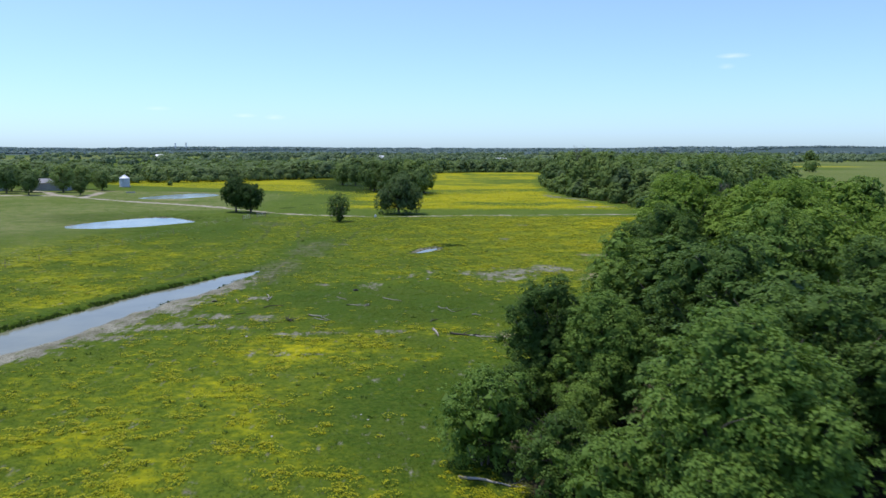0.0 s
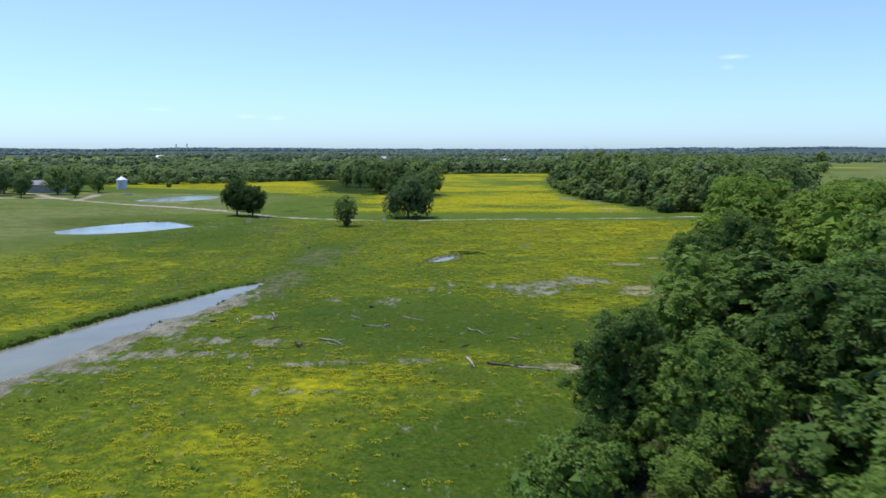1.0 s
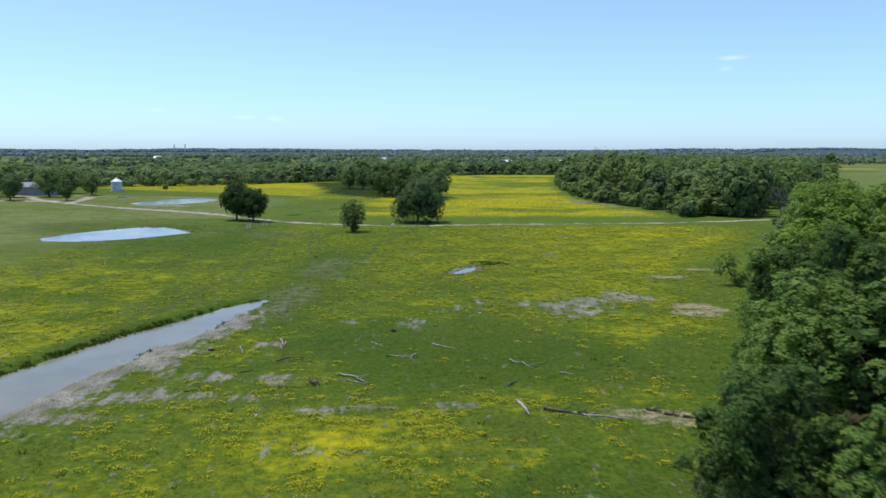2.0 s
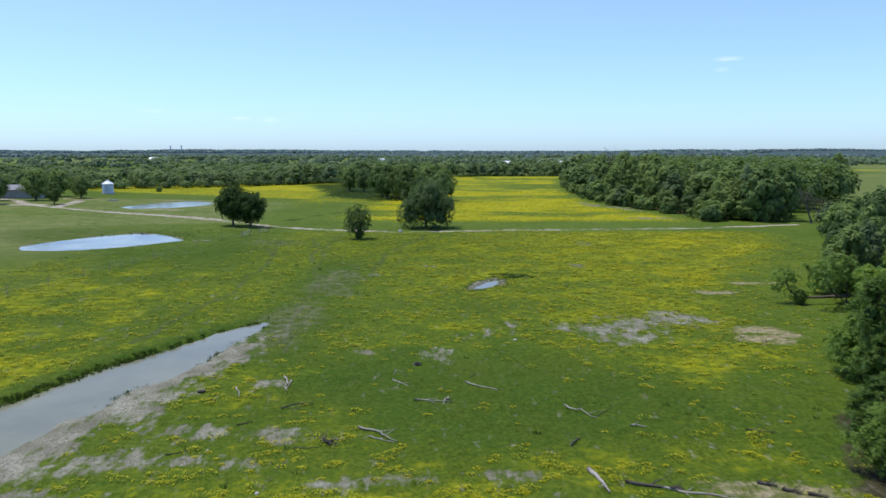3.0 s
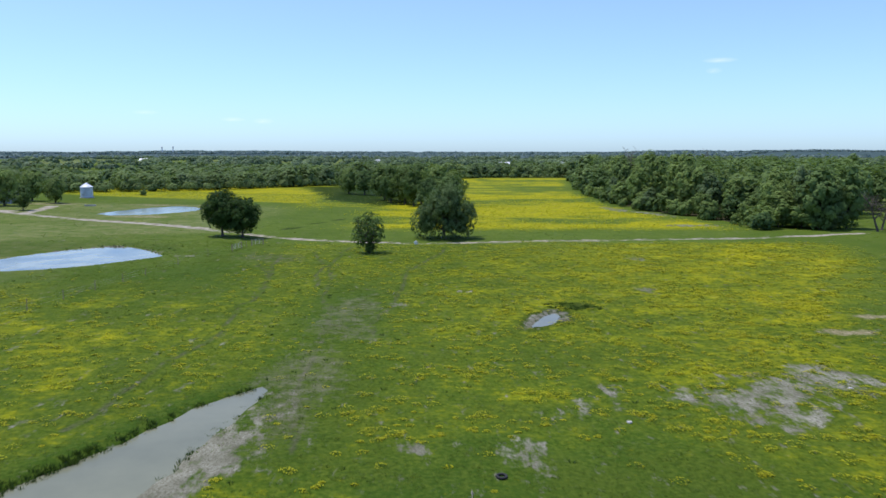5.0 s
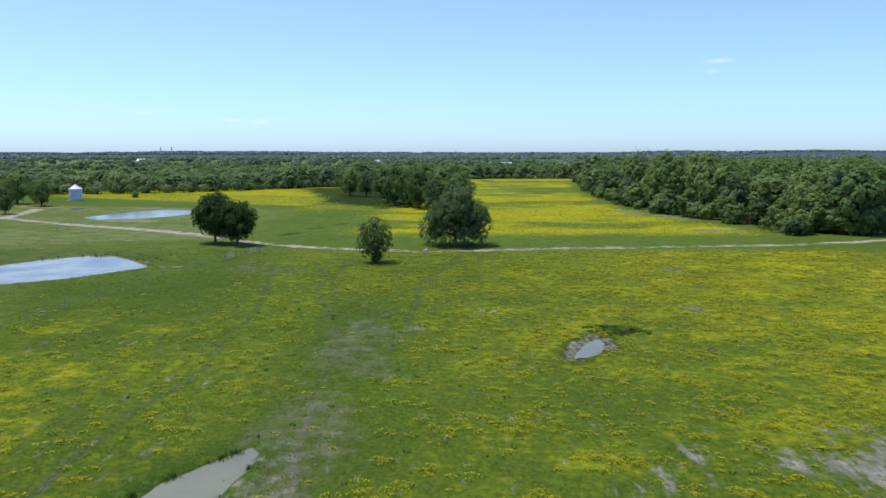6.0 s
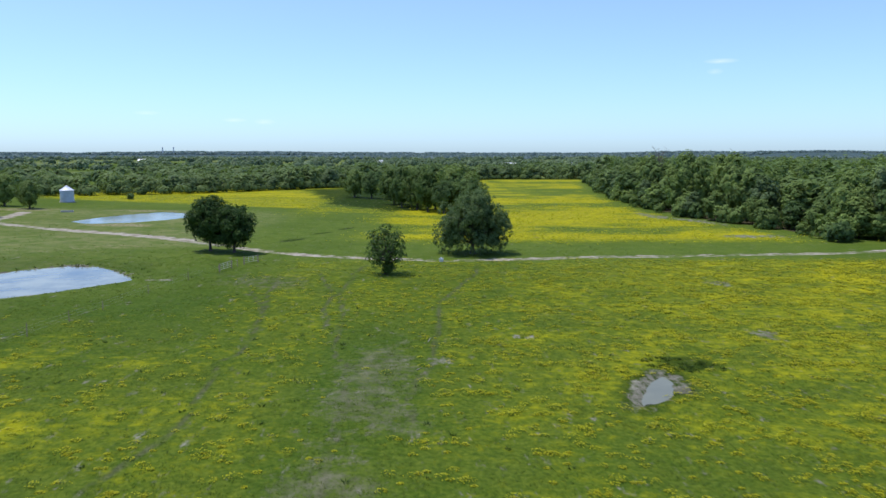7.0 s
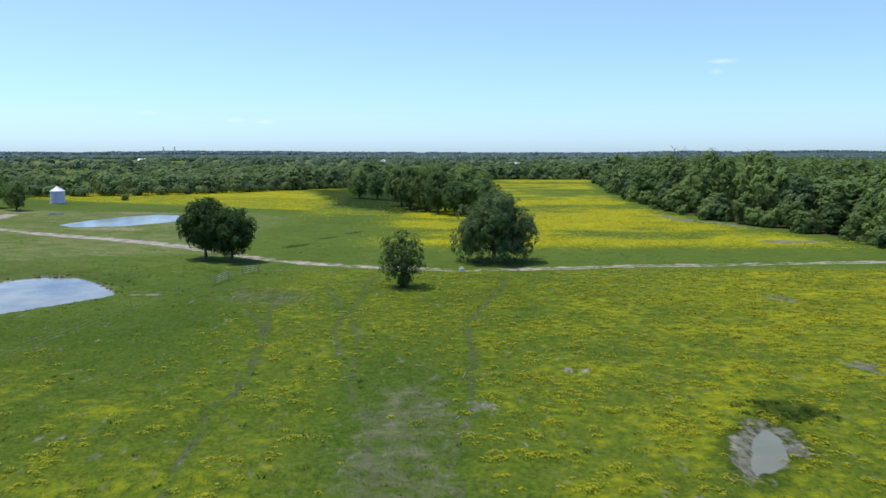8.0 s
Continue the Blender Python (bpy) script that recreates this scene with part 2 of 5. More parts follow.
    mid = fbm(x, y, 5.5, 81, 3)
    lobe = ramp(0.5 * big + 0.5 * mid, 0.30, 0.70)
    rim = np.clip(34 + 0.42 * (y - 110), 34, 70)
    home = ramp(x, -52, -38) * (1 - ramp(x - rim, -10, 2)) * (1 - ramp(y, 218, 227))
    f = home * (0.18 + 0.34 * lobe)
    f = f + 0.10 * home * (1 - ramp(x, -34, -10)) * ramp(y, 100, 125)
    f = f + 0.06 * home * ramp(y, 125, 165) * ramp(x, -22, 0) + 0.20 * home * ramp(y, 118, 150) * ramp(x, 0, 22)
    f = f * (1 - 0.9 * (1 - ramp(oval(x, y, -5, 99, 18, 15, 0) + wob * 0.7, 0.7, 1.25)))
    f = f + 0.40 * (1 - ramp(oval(x, y, -20, 60, 17, 24, 0) + wob * 0.7, 0.6, 1.25)) * (0.45 + 0.55 * lobe) + 0.12 * (1 - ramp(oval(x, y, -9, 73.5, 13, 3.2, -4) + wob * 0.8, 0.4, 1.3))
    f = f * (1 - 0.92 * (1 - ramp(oval(x, y, 0, 56, 12, 14, 0) + wob * 0.7, 0.6, 1.2)))
    f = f * (0.72 + 0.42 * ramp(x, -32, 4))
    f = f + 0.14 * (1 - ramp(oval(x, y, 12, 108.5, 13, 7, 0) + wob * 0.7, 0.6, 1.2))
    f = f * (1 - 0.75 * (1 - ramp(np.abs(x + 26.5 - 0.02 * (y - 120)) + wob * 5, 3, 8)) * ramp(y, 98, 110) * (1 - ramp(y, 165, 180)))
    f = f * (1 - 0.8 * (1 - ramp(to_line(x, y, [(30, 105), (40, 150), (72, 205)]) + wob * 8, 2, 13)))
    f = f * (1 - 0.85 * (1 - ramp(oval(x, y, 21, 92, 12, 13, 0) + wob * 0.7, 0.7, 1.2)))
    f = f * (1 - 0.68 * (1 - ramp(oval(x, y, 9, 72, 12, 11, 0) + wob * 0.7, 0.7, 1.2)))
    west = (1 - ramp(x, -46, -38)) * ramp(x, -100, -62) * (1 - ramp(y, 140, 185))
    f = np.maximum(f, west * (0.16 + 0.42 * ramp(0.5 * big + 0.5 * mid, 0.42, 0.62)))
    far = ramp(y, 243, 262) * ramp(x, -44, -26) * (1 - ramp(y, 640, 680)) * (1 - ramp(x - 0.02 * (y - 250), 74, 84)) * ramp(to_line(x, y, RIGHT_WOOD, True) + wob * 9, -1, 6)
    streak = fbm(x * 0.35, y, 20, 91, 4)
    f = np.maximum(f, far * (0.20 + 0.78 * ramp(0.55 * streak + 0.3 * big + 0.15 * mid, 0.37, 0.55)))
    strip = ramp(y + 0.25 * x, 322, 334) * (1 - ramp(x, -66, -52)) * ramp(x, -176, -150) * (1 - ramp(y, 480, 520))
    f = np.maximum(f, strip * (0.74 + 0.25 * ramp(streak, 0.35, 0.6)))
    f = np.maximum(f, 0.55 * ramp(streak, 0.42, 0.55) * ramp(y, 305, 330) * (1 - ramp(y, 345, 365)) * ramp(x, -70, -55) * (1 - ramp(x, -25, -15)))
    f = np.maximum(f, 0.9 * ramp(fbm(x * 0.4, y, 60, 95, 3), 0.42, 0.55) * (1 - ramp(oval(x, y, 420, 820, 170, 120, 0), 0.7, 1.0)))
    keep = (1 - ramp(np.maximum(np.maximum(bare, straw), trodden), 0.25, 0.8)) * (1 - track) * (1 - 0.7 * ramp(trail, 0.6, 0.9)) * (1 - 0.85 * dark_green) * ramp(np.minimum(np.minimum(chan, pond), fpond), 1, 4) * (1 - wood)
    f = np.clip(f, 0, 1) * keep
    plots = ramp(vnoise(x * 0.6 + y * 0.1, y * 0.35, 70, 19), 0.35, 0.6) * ramp(np.hypot(x, y), 620, 760) * (1 - ramp(np.hypot(x, y), 2200, 3200))
    for cx, cy, rx, ry in FAR_FIELDS:
        plots = np.maximum(plots, 0.8 * (1 - ramp(oval(x, y, cx, cy, rx, ry), 0.8, 1.05)))
    pale = 0.75 * plots + 0.6 * ramp(x - 0.35 * (y - 260), 104, 122) * ramp(y, 245, 270) * (1 - ramp(y, 560, 640)) + 0.72 * np.maximum(ramp(-x, 58, 100), ramp(y, 232, 240) * ramp(-x, 56, 70)) * (1 - ramp(y, 310, 335)) * (0.5 + 0.5 * ramp(fbm(x, y, 18, 97, 3), 0.35, 0.6))
    bright_turf = np.maximum(np.maximum(ramp(y, 196, 226), ramp(-x, 46, 60) * ramp(y, 172, 196)), 0.7 * ramp(x - 0.2 * (y - 100), 18, 30)) * (0.65 + 0.35 * ramp(fbm(x, y, 16, 99, 3), 0.35, 0.6))
    wet = np.maximum(0.35 - 0.35 * ramp(pud + fine * 2, 0.1, 1.1), 0.8 * (1 - ramp(np.minimum(pond, fpond) + fine, 0.3, 1.5)))
    # "plain" masks the distance where haze goes into the ground colour
    return {"bright_turf": bright_turf, "wet": wet, "plain": ramp(np.hypot(x, y), 2300, 3200), "flower": f, "bare": bare, "straw": straw, "litter": wood, "track": track, "trail": trail, "worn": trodden, "dark_green": dark_green, "pale": pale}


NEAR_WOOD = [(7, 26), (5, 36), (1.5, 46), (6, 54), (8, 66), (13, 78), (18, 90), (29, 103), (41, 113), (47, 136), (54, 150), (66, 178), (84, 224), (96, 236), (104, 230), (88, 190), (66, 140), (52, 108), (48, 84), (48, 60), (44, 32), (36, 22), (14, 24)]
WOOD_FLOOR = WOOD_EDGE + [(150, 640), (160, 500), (140, 400), (112, 320), (92, 285), (80, 262)]
RIGHT_WOOD = WOOD_EDGE + [(215, 640), (225, 500), (195, 400), (160, 320), (118, 275), (84, 251)]


# ---- materials ----
def material(name):
    m = bpy.data.materials.new(name)
    m.use_nodes = True
    t = m.node_tree
    t.nodes.clear()
    out = t.nodes.new("ShaderNodeOutputMaterial")
    return m, t, out


def node(t, kind, **sets):
    n = t.nodes.new("ShaderNode" + kind)
    for key, value in sets.items():
        n.inputs[key.replace("_", " ")].default_value = value
    return n


def mixed(t, fac, a, b):
    """A colour between a and b; each may be a socket or a colour."""
    n = t.nodes.new("ShaderNodeMix")
    n.data_type = "RGBA"
    for value, key in ((fac, 0), (a, 6), (b, 7)):
        if isinstance(value, (tuple, float, int)):
            n.inputs[key].default_value = (*value, 1) if isinstance(value, tuple) else value
        else:
            t.links.new(value, n.inputs[key])
    return n.outputs[2]


def math_node(t, op, a, b=0.0, clamp=False):
    n = t.nodes.new("ShaderNodeMath")
    n.operation, n.use_clamp = op, clamp
    for value, key in ((a, 0), (b, 1)):
        if isinstance(value, (float, int)):
            n.inputs[key].default_value = value
        else:
            t.links.new(value, n.inputs[key])
    return n.outputs[0]


def noise_at(t, vec, size, detail=4.0, rough=0.55):
    n = node(t, "TexNoise", Scale=1.0 / size, Detail=detail, Roughness=rough)
    t.links.new(vec, n.inputs["Vector"])
    return n.outputs[0]


def spread(t, value, lo, hi):
    n = t.nodes.new("ShaderNodeMapRange")
    n.inputs[1].default_value, n.inputs[2].default_value = lo, hi
    n.clamp = True
    t.links.new(value, n.inputs[0])
    return n.outputs[0]


def finish(t, out, colour, rough=0.8, metal=0.0, bump=None, strength=0.3, distance=0.05, spec=0.3):
    p = node(t, "BsdfPrincipled", Metallic=metal)
    p.inputs["Specular IOR Level"].default_value = spec
    if isinstance(rough, (float, int)):
        p.inputs["Roughness"].default_value = rough
    else:
        t.links.new(rough, p.inputs["Roughness"])
    if isinstance(colour, tuple):
        p.inputs["Base Color"].default_value = (*colour, 1)
    else:
        t.links.new(colour, p.inputs["Base Color"])
    if bump is not None:
        b = node(t, "Bump", Strength=strength, Distance=distance)
        t.links.new(bump, b.inputs["Height"])
        t.links.new(b.outputs[0], p.inputs["Normal"])
    t.links.new(p.outputs[0], out.inputs[0])
    return p


def plain(name, a, b, size=0.3, rough=0.7, metal=0.0, strength=0.3, distance=0.02, spec=0.3):
    """Two tones in two scales of noise, with a bump."""
    m, t, out = material(name)
    vec = t.nodes.new("ShaderNodeTexCoord").outputs["Object"]
    n1, n2 = noise_at(t, vec, size), noise_at(t, vec, size * 0.13, 6)
    blend = spread(t, math_node(t, "ADD", math_node(t, "MULTIPLY", n1, 0.6), math_node(t, "MULTIPLY", n2, 0.4)), 0.36, 0.64)
    finish(t, out, mixed(t, blend, a, b), rough, metal, n2, strength, distance, spec)
    return m


def ground_material():
    m, t, out = material("meadow")
    vec = t.nodes.new("ShaderNodeTexCoord").outputs["Object"]

    def attr(name):
        n = t.nodes.new("ShaderNodeAttribute")
        n.attribute_name = name
        return n.outputs["Fac"]
    n_big, n_mid, n_small, n_fine = noise_at(t, vec, 22.0), noise_at(t, vec, 3.2, 5), noise_at(t, vec, 0.75, 6, 0.65), noise_at(t, vec, 0.16, 4, 0.7)
    n_tuft = noise_at(t, vec, 1.7, 5, 0.6)
    n_clump, n_wide = noise_at(t, vec, 0.95, 3, 0.6), noise_at(t, vec, 9.0, 6, 0.65)
    n_blade = noise_at(t, vec, 0.36, 3, 0.6)
    green = mixed(t, spread(t, n_big, 0.35, 0.65), (0.040, 0.082, 0.010), (0.057, 0.095, 0.011))
    green = mixed(t, math_node(t, "MULTIPLY", spread(t, n_mid, 0.42, 0.66), 0.45), green, (0.048, 0.088, 0.010))
    green = mixed(t, math_node(t, "MULTIPLY", spread(t, n_wide, 0.44, 0.62), 0.40), green, (0.046, 0.094, 0.010))
    green = mixed(t, math_node(t, "MULTIPLY", spread(t, n_wide, 0.52, 0.36), 0.35), green, (0.092, 0.124, 0.016))
    # Tuft shadows and highlights are put into the green at blade scale.
    green = mixed(t, math_node(t, "MULTIPLY", spread(t, n_small, 0.52, 0.36), 0.55), green, (0.100, 0.138, 0.018))
    green = mixed(t, math_node(t, "MULTIPLY", spread(t, n_blade, 0.50, 0.72), 0.58), green, (0.024, 0.046, 0.006))
    green = mixed(t, math_node(t, "MULTIPLY", spread(t, n_blade, 0.48, 0.32), 0.45), green, (0.118, 0.158, 0.024))
    # Short pasture green, with the brightness of grazing-angle light put into it.
    green = mixed(t, math_node(t, "MULTIPLY", attr("bright_turf"), 0.70), green, mixed(t, spread(t, math_node(t, "ADD", math_node(t, "MULTIPLY", n_mid, 0.5), math_node(t, "MULTIPLY", n_small, 0.5)), 0.36, 0.64), (0.068, 0.114, 0.016), (0.130, 0.172, 0.028)))
    green = mixed(t, attr("pale"), green, mixed(t, spread(t, math_node(t, "ADD", math_node(t, "MULTIPLY", n_mid, 0.6), math_node(t, "MULTIPLY", n_small, 0.4)), 0.38, 0.62), (0.092, 0.140, 0.028), (0.205, 0.205, 0.085)))
    green = mixed(t, attr("dark_green"), green, mixed(t, spread(t, n_small, 0.35, 0.65), (0.011, 0.026, 0.004), (0.024, 0.046, 0.006)))
    straw = mixed(t, spread(t, n_small, 0.34, 0.66), (0.18, 0.150, 0.075), (0.40, 0.34, 0.205))
    straw = mixed(t, math_node(t, "MULTIPLY", spread(t, n_fine, 0.45, 0.7), 0.6), straw, (0.085, 0.085, 0.035))
    mud = mixed(t, spread(t, n_mid, 0.35, 0.65), (0.160, 0.156, 0.108), (0.325, 0.316, 0.240))
    mud = mixed(t, math_node(t, "MULTIPLY", spread(t, n_fine, 0.44, 0.62), 0.75), mud, (0.085, 0.075, 0.045))
    gravel = mixed(t, spread(t, n_tuft, 0.35, 0.65), (0.24, 0.205, 0.150), (0.46, 0.42, 0.34))
    gravel = mixed(t, math_node(t, "MULTIPLY", spread(t, n_fine, 0.45, 0.7), 0.5), gravel, (0.20, 0.17, 0.12))

    furrow = t.nodes.new("ShaderNodeMapping")
    furrow.inputs["Scale"].default_value, furrow.inputs["Rotation"].default_value = (1.0, 0.32, 1.0), (0, 0, 0.30)
    t.links.new(vec, furrow.inputs[0])
    n_furrow = noise_at(t, furrow.outputs[0], 0.9, 5, 0.65)

    def edge(name, loose):
        """A mask whose edge breaks up into tufts and crumbs."""
        mess = math_node(t, "ADD", math_node(t, "ADD", math_node(t, "MULTIPLY", n_small, 0.25 if name == "bare" else 0.35), math_node(t, "MULTIPLY", n_fine, 0.20 if name == "bare" else 0.35)), math_node(t, "MULTIPLY", n_furrow if name == "bare" else n_tuft, 0.55 if name == "bare" else 0.30))
        moved = math_node(t, "ADD", attr(name), math_node(t, "MULTIPLY", math_node(t, "SUBTRACT", mess, 0.5), loose))
        return spread(t, moved, 0.30, 0.68)
    # flowers: a thin veil through the grass, and clumps that stand out of it
    veil = math_node(t, "MULTIPLY", math_node(t, "MULTIPLY", attr("flower"), 1.15), spread(t, math_node(t, "ADD", math_node(t, "MULTIPLY", n_tuft, 0.5), math_node(t, "MULTIPLY", n_wide, 0.5)), 0.30, 0.62), True)
    colour = mixed(t, math_node(t, "MULTIPLY", veil, 0.74), green, mixed(t, spread(t, n_blade, 0.64, 0.36), (0.112, 0.146, 0.008), (0.285, 0.298, 0.010)))
    speck = math_node(t, "ADD", math_node(t, "ADD", math_node(t, "MULTIPLY", n_clump, 0.40), math_node(t, "MULTIPLY", n_blade, 0.20)), math_node(t, "ADD", math_node(t, "MULTIPLY", n_tuft, 0.22), math_node(t, "MULTIPLY", n_wide, 0.18)))
    shown = spread(t, math_node(t, "ADD", math_node(t, "MULTIPLY", attr("flower"), 0.42), math_node(t, "MULTIPLY", math_node(t, "SUBTRACT", speck, 0.5), 2.2)), 0.16, 0.62)
    yellow = mixed(t, spread(t, n_mid, 0.35, 0.65), (0.36, 0.342, 0.009), (0.48, 0.456, 0.012))
    yellow = mixed(t, spread(t, attr("flower"), 0.45, 0.85), yellow, (0.54, 0.450, 0.008))
    colour = mixed(t, math_node(t, "MULTIPLY", shown, 0.66), colour, yellow)
    colour = mixed(t, math_node(t, "MULTIPLY", spread(t, math_node(t, "ADD", attr("trail"), math_node(t, "MULTIPLY", math_node(t, "SUBTRACT", n_small, 0.5), 0.25)), 0.74, 0.93), 0.66), colour, mixed(t, spread(t, n_blade, 0.35, 0.65), (0.115, 0.110, 0.066), (0.060, 0.066, 0.030)))
    colour = mixed(t, math_node(t, "MULTIPLY", edge("worn", 3.2), 0.62), colour, mixed(t, spread(t, n_tuft, 0.35, 0.65), (0.088, 0.088, 0.046), (0.180, 0.170, 0.110)))
    colour = mixed(t, edge("straw", 3.0), colour, straw)
    litter = mixed(t, spread(t, n_small, 0.35, 0.65), (0.028, 0.030, 0.012), (0.075, 0.065, 0.040))
    colour = mixed(t, edge("litter", 1.5), colour, litter)
    mud = mixed(t, attr("wet"), mud, mixed(t, spread(t, n_small, 0.35, 0.65), (0.050, 0.046, 0.034), (0.120, 0.112, 0.090)))
    colour = mixed(t, edge("bare", 4.6), colour, mud)
    colour = mixed(t, edge("track", 1.9), colour, gravel)
    relief = math_node(t, "ADD", math_node(t, "MULTIPLY", n_clump, 0.6), math_node(t, "MULTIPLY", n_blade, 0.4))
    # distance haze put into the far ground's colour as blue-grey
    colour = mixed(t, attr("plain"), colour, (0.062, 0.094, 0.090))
    finish(t, out, colour, 0.9, 0.0, relief, 0.9, 0.28, 0.02)
    return m


def leaf_material(name, dark, light, spread_by_tree=0.5, through_leaf=0.40, grain=0.25):
    """Leaves: per-tree and per-spray tone, and light that shines through."""
    m, t, out = material(name)
    info = t.nodes.new("ShaderNodeObjectInfo").outputs["Random"]
    a = t.nodes.new("ShaderNodeAttribute")
    a.attribute_name = "tone"
    isle = t.nodes.new("ShaderNodeNewGeometry").outputs["Random Per Island"]
    tone = math_node(t, "ADD", math_node(t, "MULTIPLY", a.outputs["Fac"], 1 - grain), math_node(t, "MULTIPLY", isle, grain))
    tone = math_node(t, "ADD", math_node(t, "MULTIPLY", tone, 1 - spread_by_tree), math_node(t, "MULTIPLY", info, spread_by_tree), True)
    colour = mixed(t, tone, dark, light)
    p = node(t, "BsdfPrincipled", Roughness=0.65)
    p.inputs["Specular IOR Level"].default_value = 0.16
    t.links.new(colour, p.inputs["Base Color"])
    tr = t.nodes.new("ShaderNodeBsdfTranslucent")
    t.links.new(mixed(t, 0.4, colour, (0.16, 0.27, 0.03)), tr.inputs[0])
    mix = t.nodes.new("ShaderNodeMixShader")
    mix.inputs[0].default_value = through_leaf
    t.links.new(p.outputs[0], mix.inputs[1])
    t.links.new(tr.outputs[0], mix.inputs[2])
    t.links.new(mix.outputs[0], out.inputs[0])
    return m


def water_material(name, murk, clear, rough):
    m, t, out = material(name)
    vec = t.nodes.new("ShaderNodeTexCoord").outputs["Object"]
    n = noise_at(t, vec, 7.0, 6, 0.6)
    ripple = noise_at(t, vec, 0.7, 4)
    p = finish(t, out, mixed(t, spread(t, n, 0.38, 0.66), murk, clear), rough, 0.0, ripple, 0.025, 0.02, 0.2)
    p.inputs["IOR"].default_value = 1.33
    return m


M_GROUND = ground_material()
M_LEAF = leaf_material("leaf_green", (0.080, 0.155, 0.024), (0.215, 0.320, 0.056), 0.4, 0.30)
M_LEAF_DARK = leaf_material("leaf_dark", (0.036, 0.082, 0.014), (0.140, 0.222, 0.040), 0.25, 0.26)
M_LEAF_OAK = leaf_material("leaf_oak", (0.024, 0.056, 0.012), (0.072, 0.132, 0.026), 0.15, 0.24)
M_LEAF_SMALL = leaf_material("leaf_small_tree", (0.040, 0.080, 0.016), (0.150, 0.225, 0.058), 0.0, 0.3)
M_LEAF_LIGHT = leaf_material("leaf_light", (0.125, 0.215, 0.026), (0.262, 0.372, 0.056), 0.35, 0.36)
M_LEAF_WILLOW = leaf_material("leaf_willow", (0.080, 0.130, 0.048), (0.190, 0.260, 0.105), 0.3, 0.3)
M_LEAF_SALLOW = leaf_material("leaf_sallow", (0.062, 0.108, 0.034), (0.190, 0.262, 0.092), 0.0, 0.3)
# Wood and belt greens hold some distance haze: a little paler and bluer.
M_WOOD = leaf_material("leaf_of_wood", (0.072, 0.124, 0.030), (0.275, 0.365, 0.096), 0.55, 0.32, 0.12)
M_WOOD_DARK = leaf_material("leaf_of_wood_dark", (0.046, 0.092, 0.028), (0.178, 0.262, 0.074), 0.45, 0.3, 0.12)
M_WOOD_LIGHT = leaf_material("leaf_of_wood_light", (0.110, 0.180, 0.044), (0.295, 0.395, 0.105), 0.45, 0.35, 0.12)
M_BELT = leaf_material("leaf_of_belt", (0.080, 0.130, 0.044), (0.255, 0.340, 0.110), 0.45, 0.35, 0.06)
# Distance haze put into the far leaf colours: bluer and paler with distance.
M_LEAF_FAR_HAZED = leaf_material("leaf_far_hazed", (0.085, 0.135, 0.075), (0.240, 0.310, 0.150), 0.05, 0.3, 0.06)
M_LEAF_HORIZON_HAZED = leaf_material("leaf_horizon_hazed", (0.150, 0.210, 0.205), (0.200, 0.262, 0.245), 0.05, 0.3, 0.06)
M_BARK = plain("bark", (0.060, 0.048, 0.036), (0.15, 0.125, 0.10), 0.5, 0.9, 0, 0.6, 0.04)
M_DEADWOOD = plain("dead_wood", (0.20, 0.175, 0.14), (0.42, 0.38, 0.32), 0.6, 0.85, 0, 0.5, 0.03)
M_DARKWOOD = plain("rotten_wood", (0.035, 0.030, 0.025), (0.10, 0.085, 0.07), 0.5, 0.9, 0, 0.5, 0.03)
M_RUBBER = plain("rubber", (0.014, 0.014, 0.015), (0.04, 0.038, 0.036), 0.2, 0.75)
M_STEEL = plain("galvanised_steel", (0.52, 0.54, 0.56), (0.66, 0.68, 0.70), 1.2, 0.42, 0.35, 0.1, 0.01, 0.5)
M_ROOF = plain("white_roof_metal", (0.70, 0.72, 0.74), (0.82, 0.83, 0.84), 1.5, 0.45, 0.0, 0.1, 0.01, 0.5)
M_PAINT = plain("white_paint", (0.62, 0.62, 0.60), (0.80, 0.80, 0.78), 0.4, 0.5)
M_GATE = plain("pale_pipe", (0.30, 0.30, 0.28), (0.44, 0.44, 0.42), 0.4, 0.5)
M_CONCRETE = plain("concrete", (0.36, 0.34, 0.31), (0.52, 0.50, 0.46), 0.8, 0.9)
M_SIDING = plain("grey_siding", (0.30, 0.31, 0.33), (0.40, 0.41, 0.43), 1.5, 0.6, 0.1)
M_DARKGAP = plain("dark_opening", (0.012, 0.012, 0.013), (0.03, 0.03, 0.03), 0.5, 0.8)
M_SHEDROOF = plain("grey_roof_sheet", (0.16, 0.165, 0.17), (0.24, 0.245, 0.25), 1.5, 0.6)
M_POST = plain("weathered_post", (0.07, 0.062, 0.05), (0.15, 0.135, 0.11), 0.3, 0.9)
M_WATER = water_material("muddy_water", (0.210, 0.213, 0.135), (0.168, 0.174, 0.112), 0.10)
M_POND = water_material("pond_water", (0.290, 0.295, 0.190), (0.095, 0.115, 0.095), 0.12)
M_REED = leaf_material("reed", (0.020, 0.044, 0.008), (0.068, 0.108, 0.020), 0.0, 0.3)
M_GRASS = leaf_material("grass_blade", (0.070, 0.112, 0.012), (0.135, 0.182, 0.022), 0.0, 0.45)
M_STEM = leaf_material("flower_stem", (0.060, 0.096, 0.010), (0.110, 0.150, 0.016), 0.0, 0.5)
M_PASTURE = leaf_material("pasture_blade", (0.085, 0.135, 0.018), (0.165, 0.210, 0.036), 0.0, 0.45)
M_FLOWER = leaf_material("yellow_petal", (0.37, 0.358, 0.011), (0.52, 0.500, 0.018), 0.0)


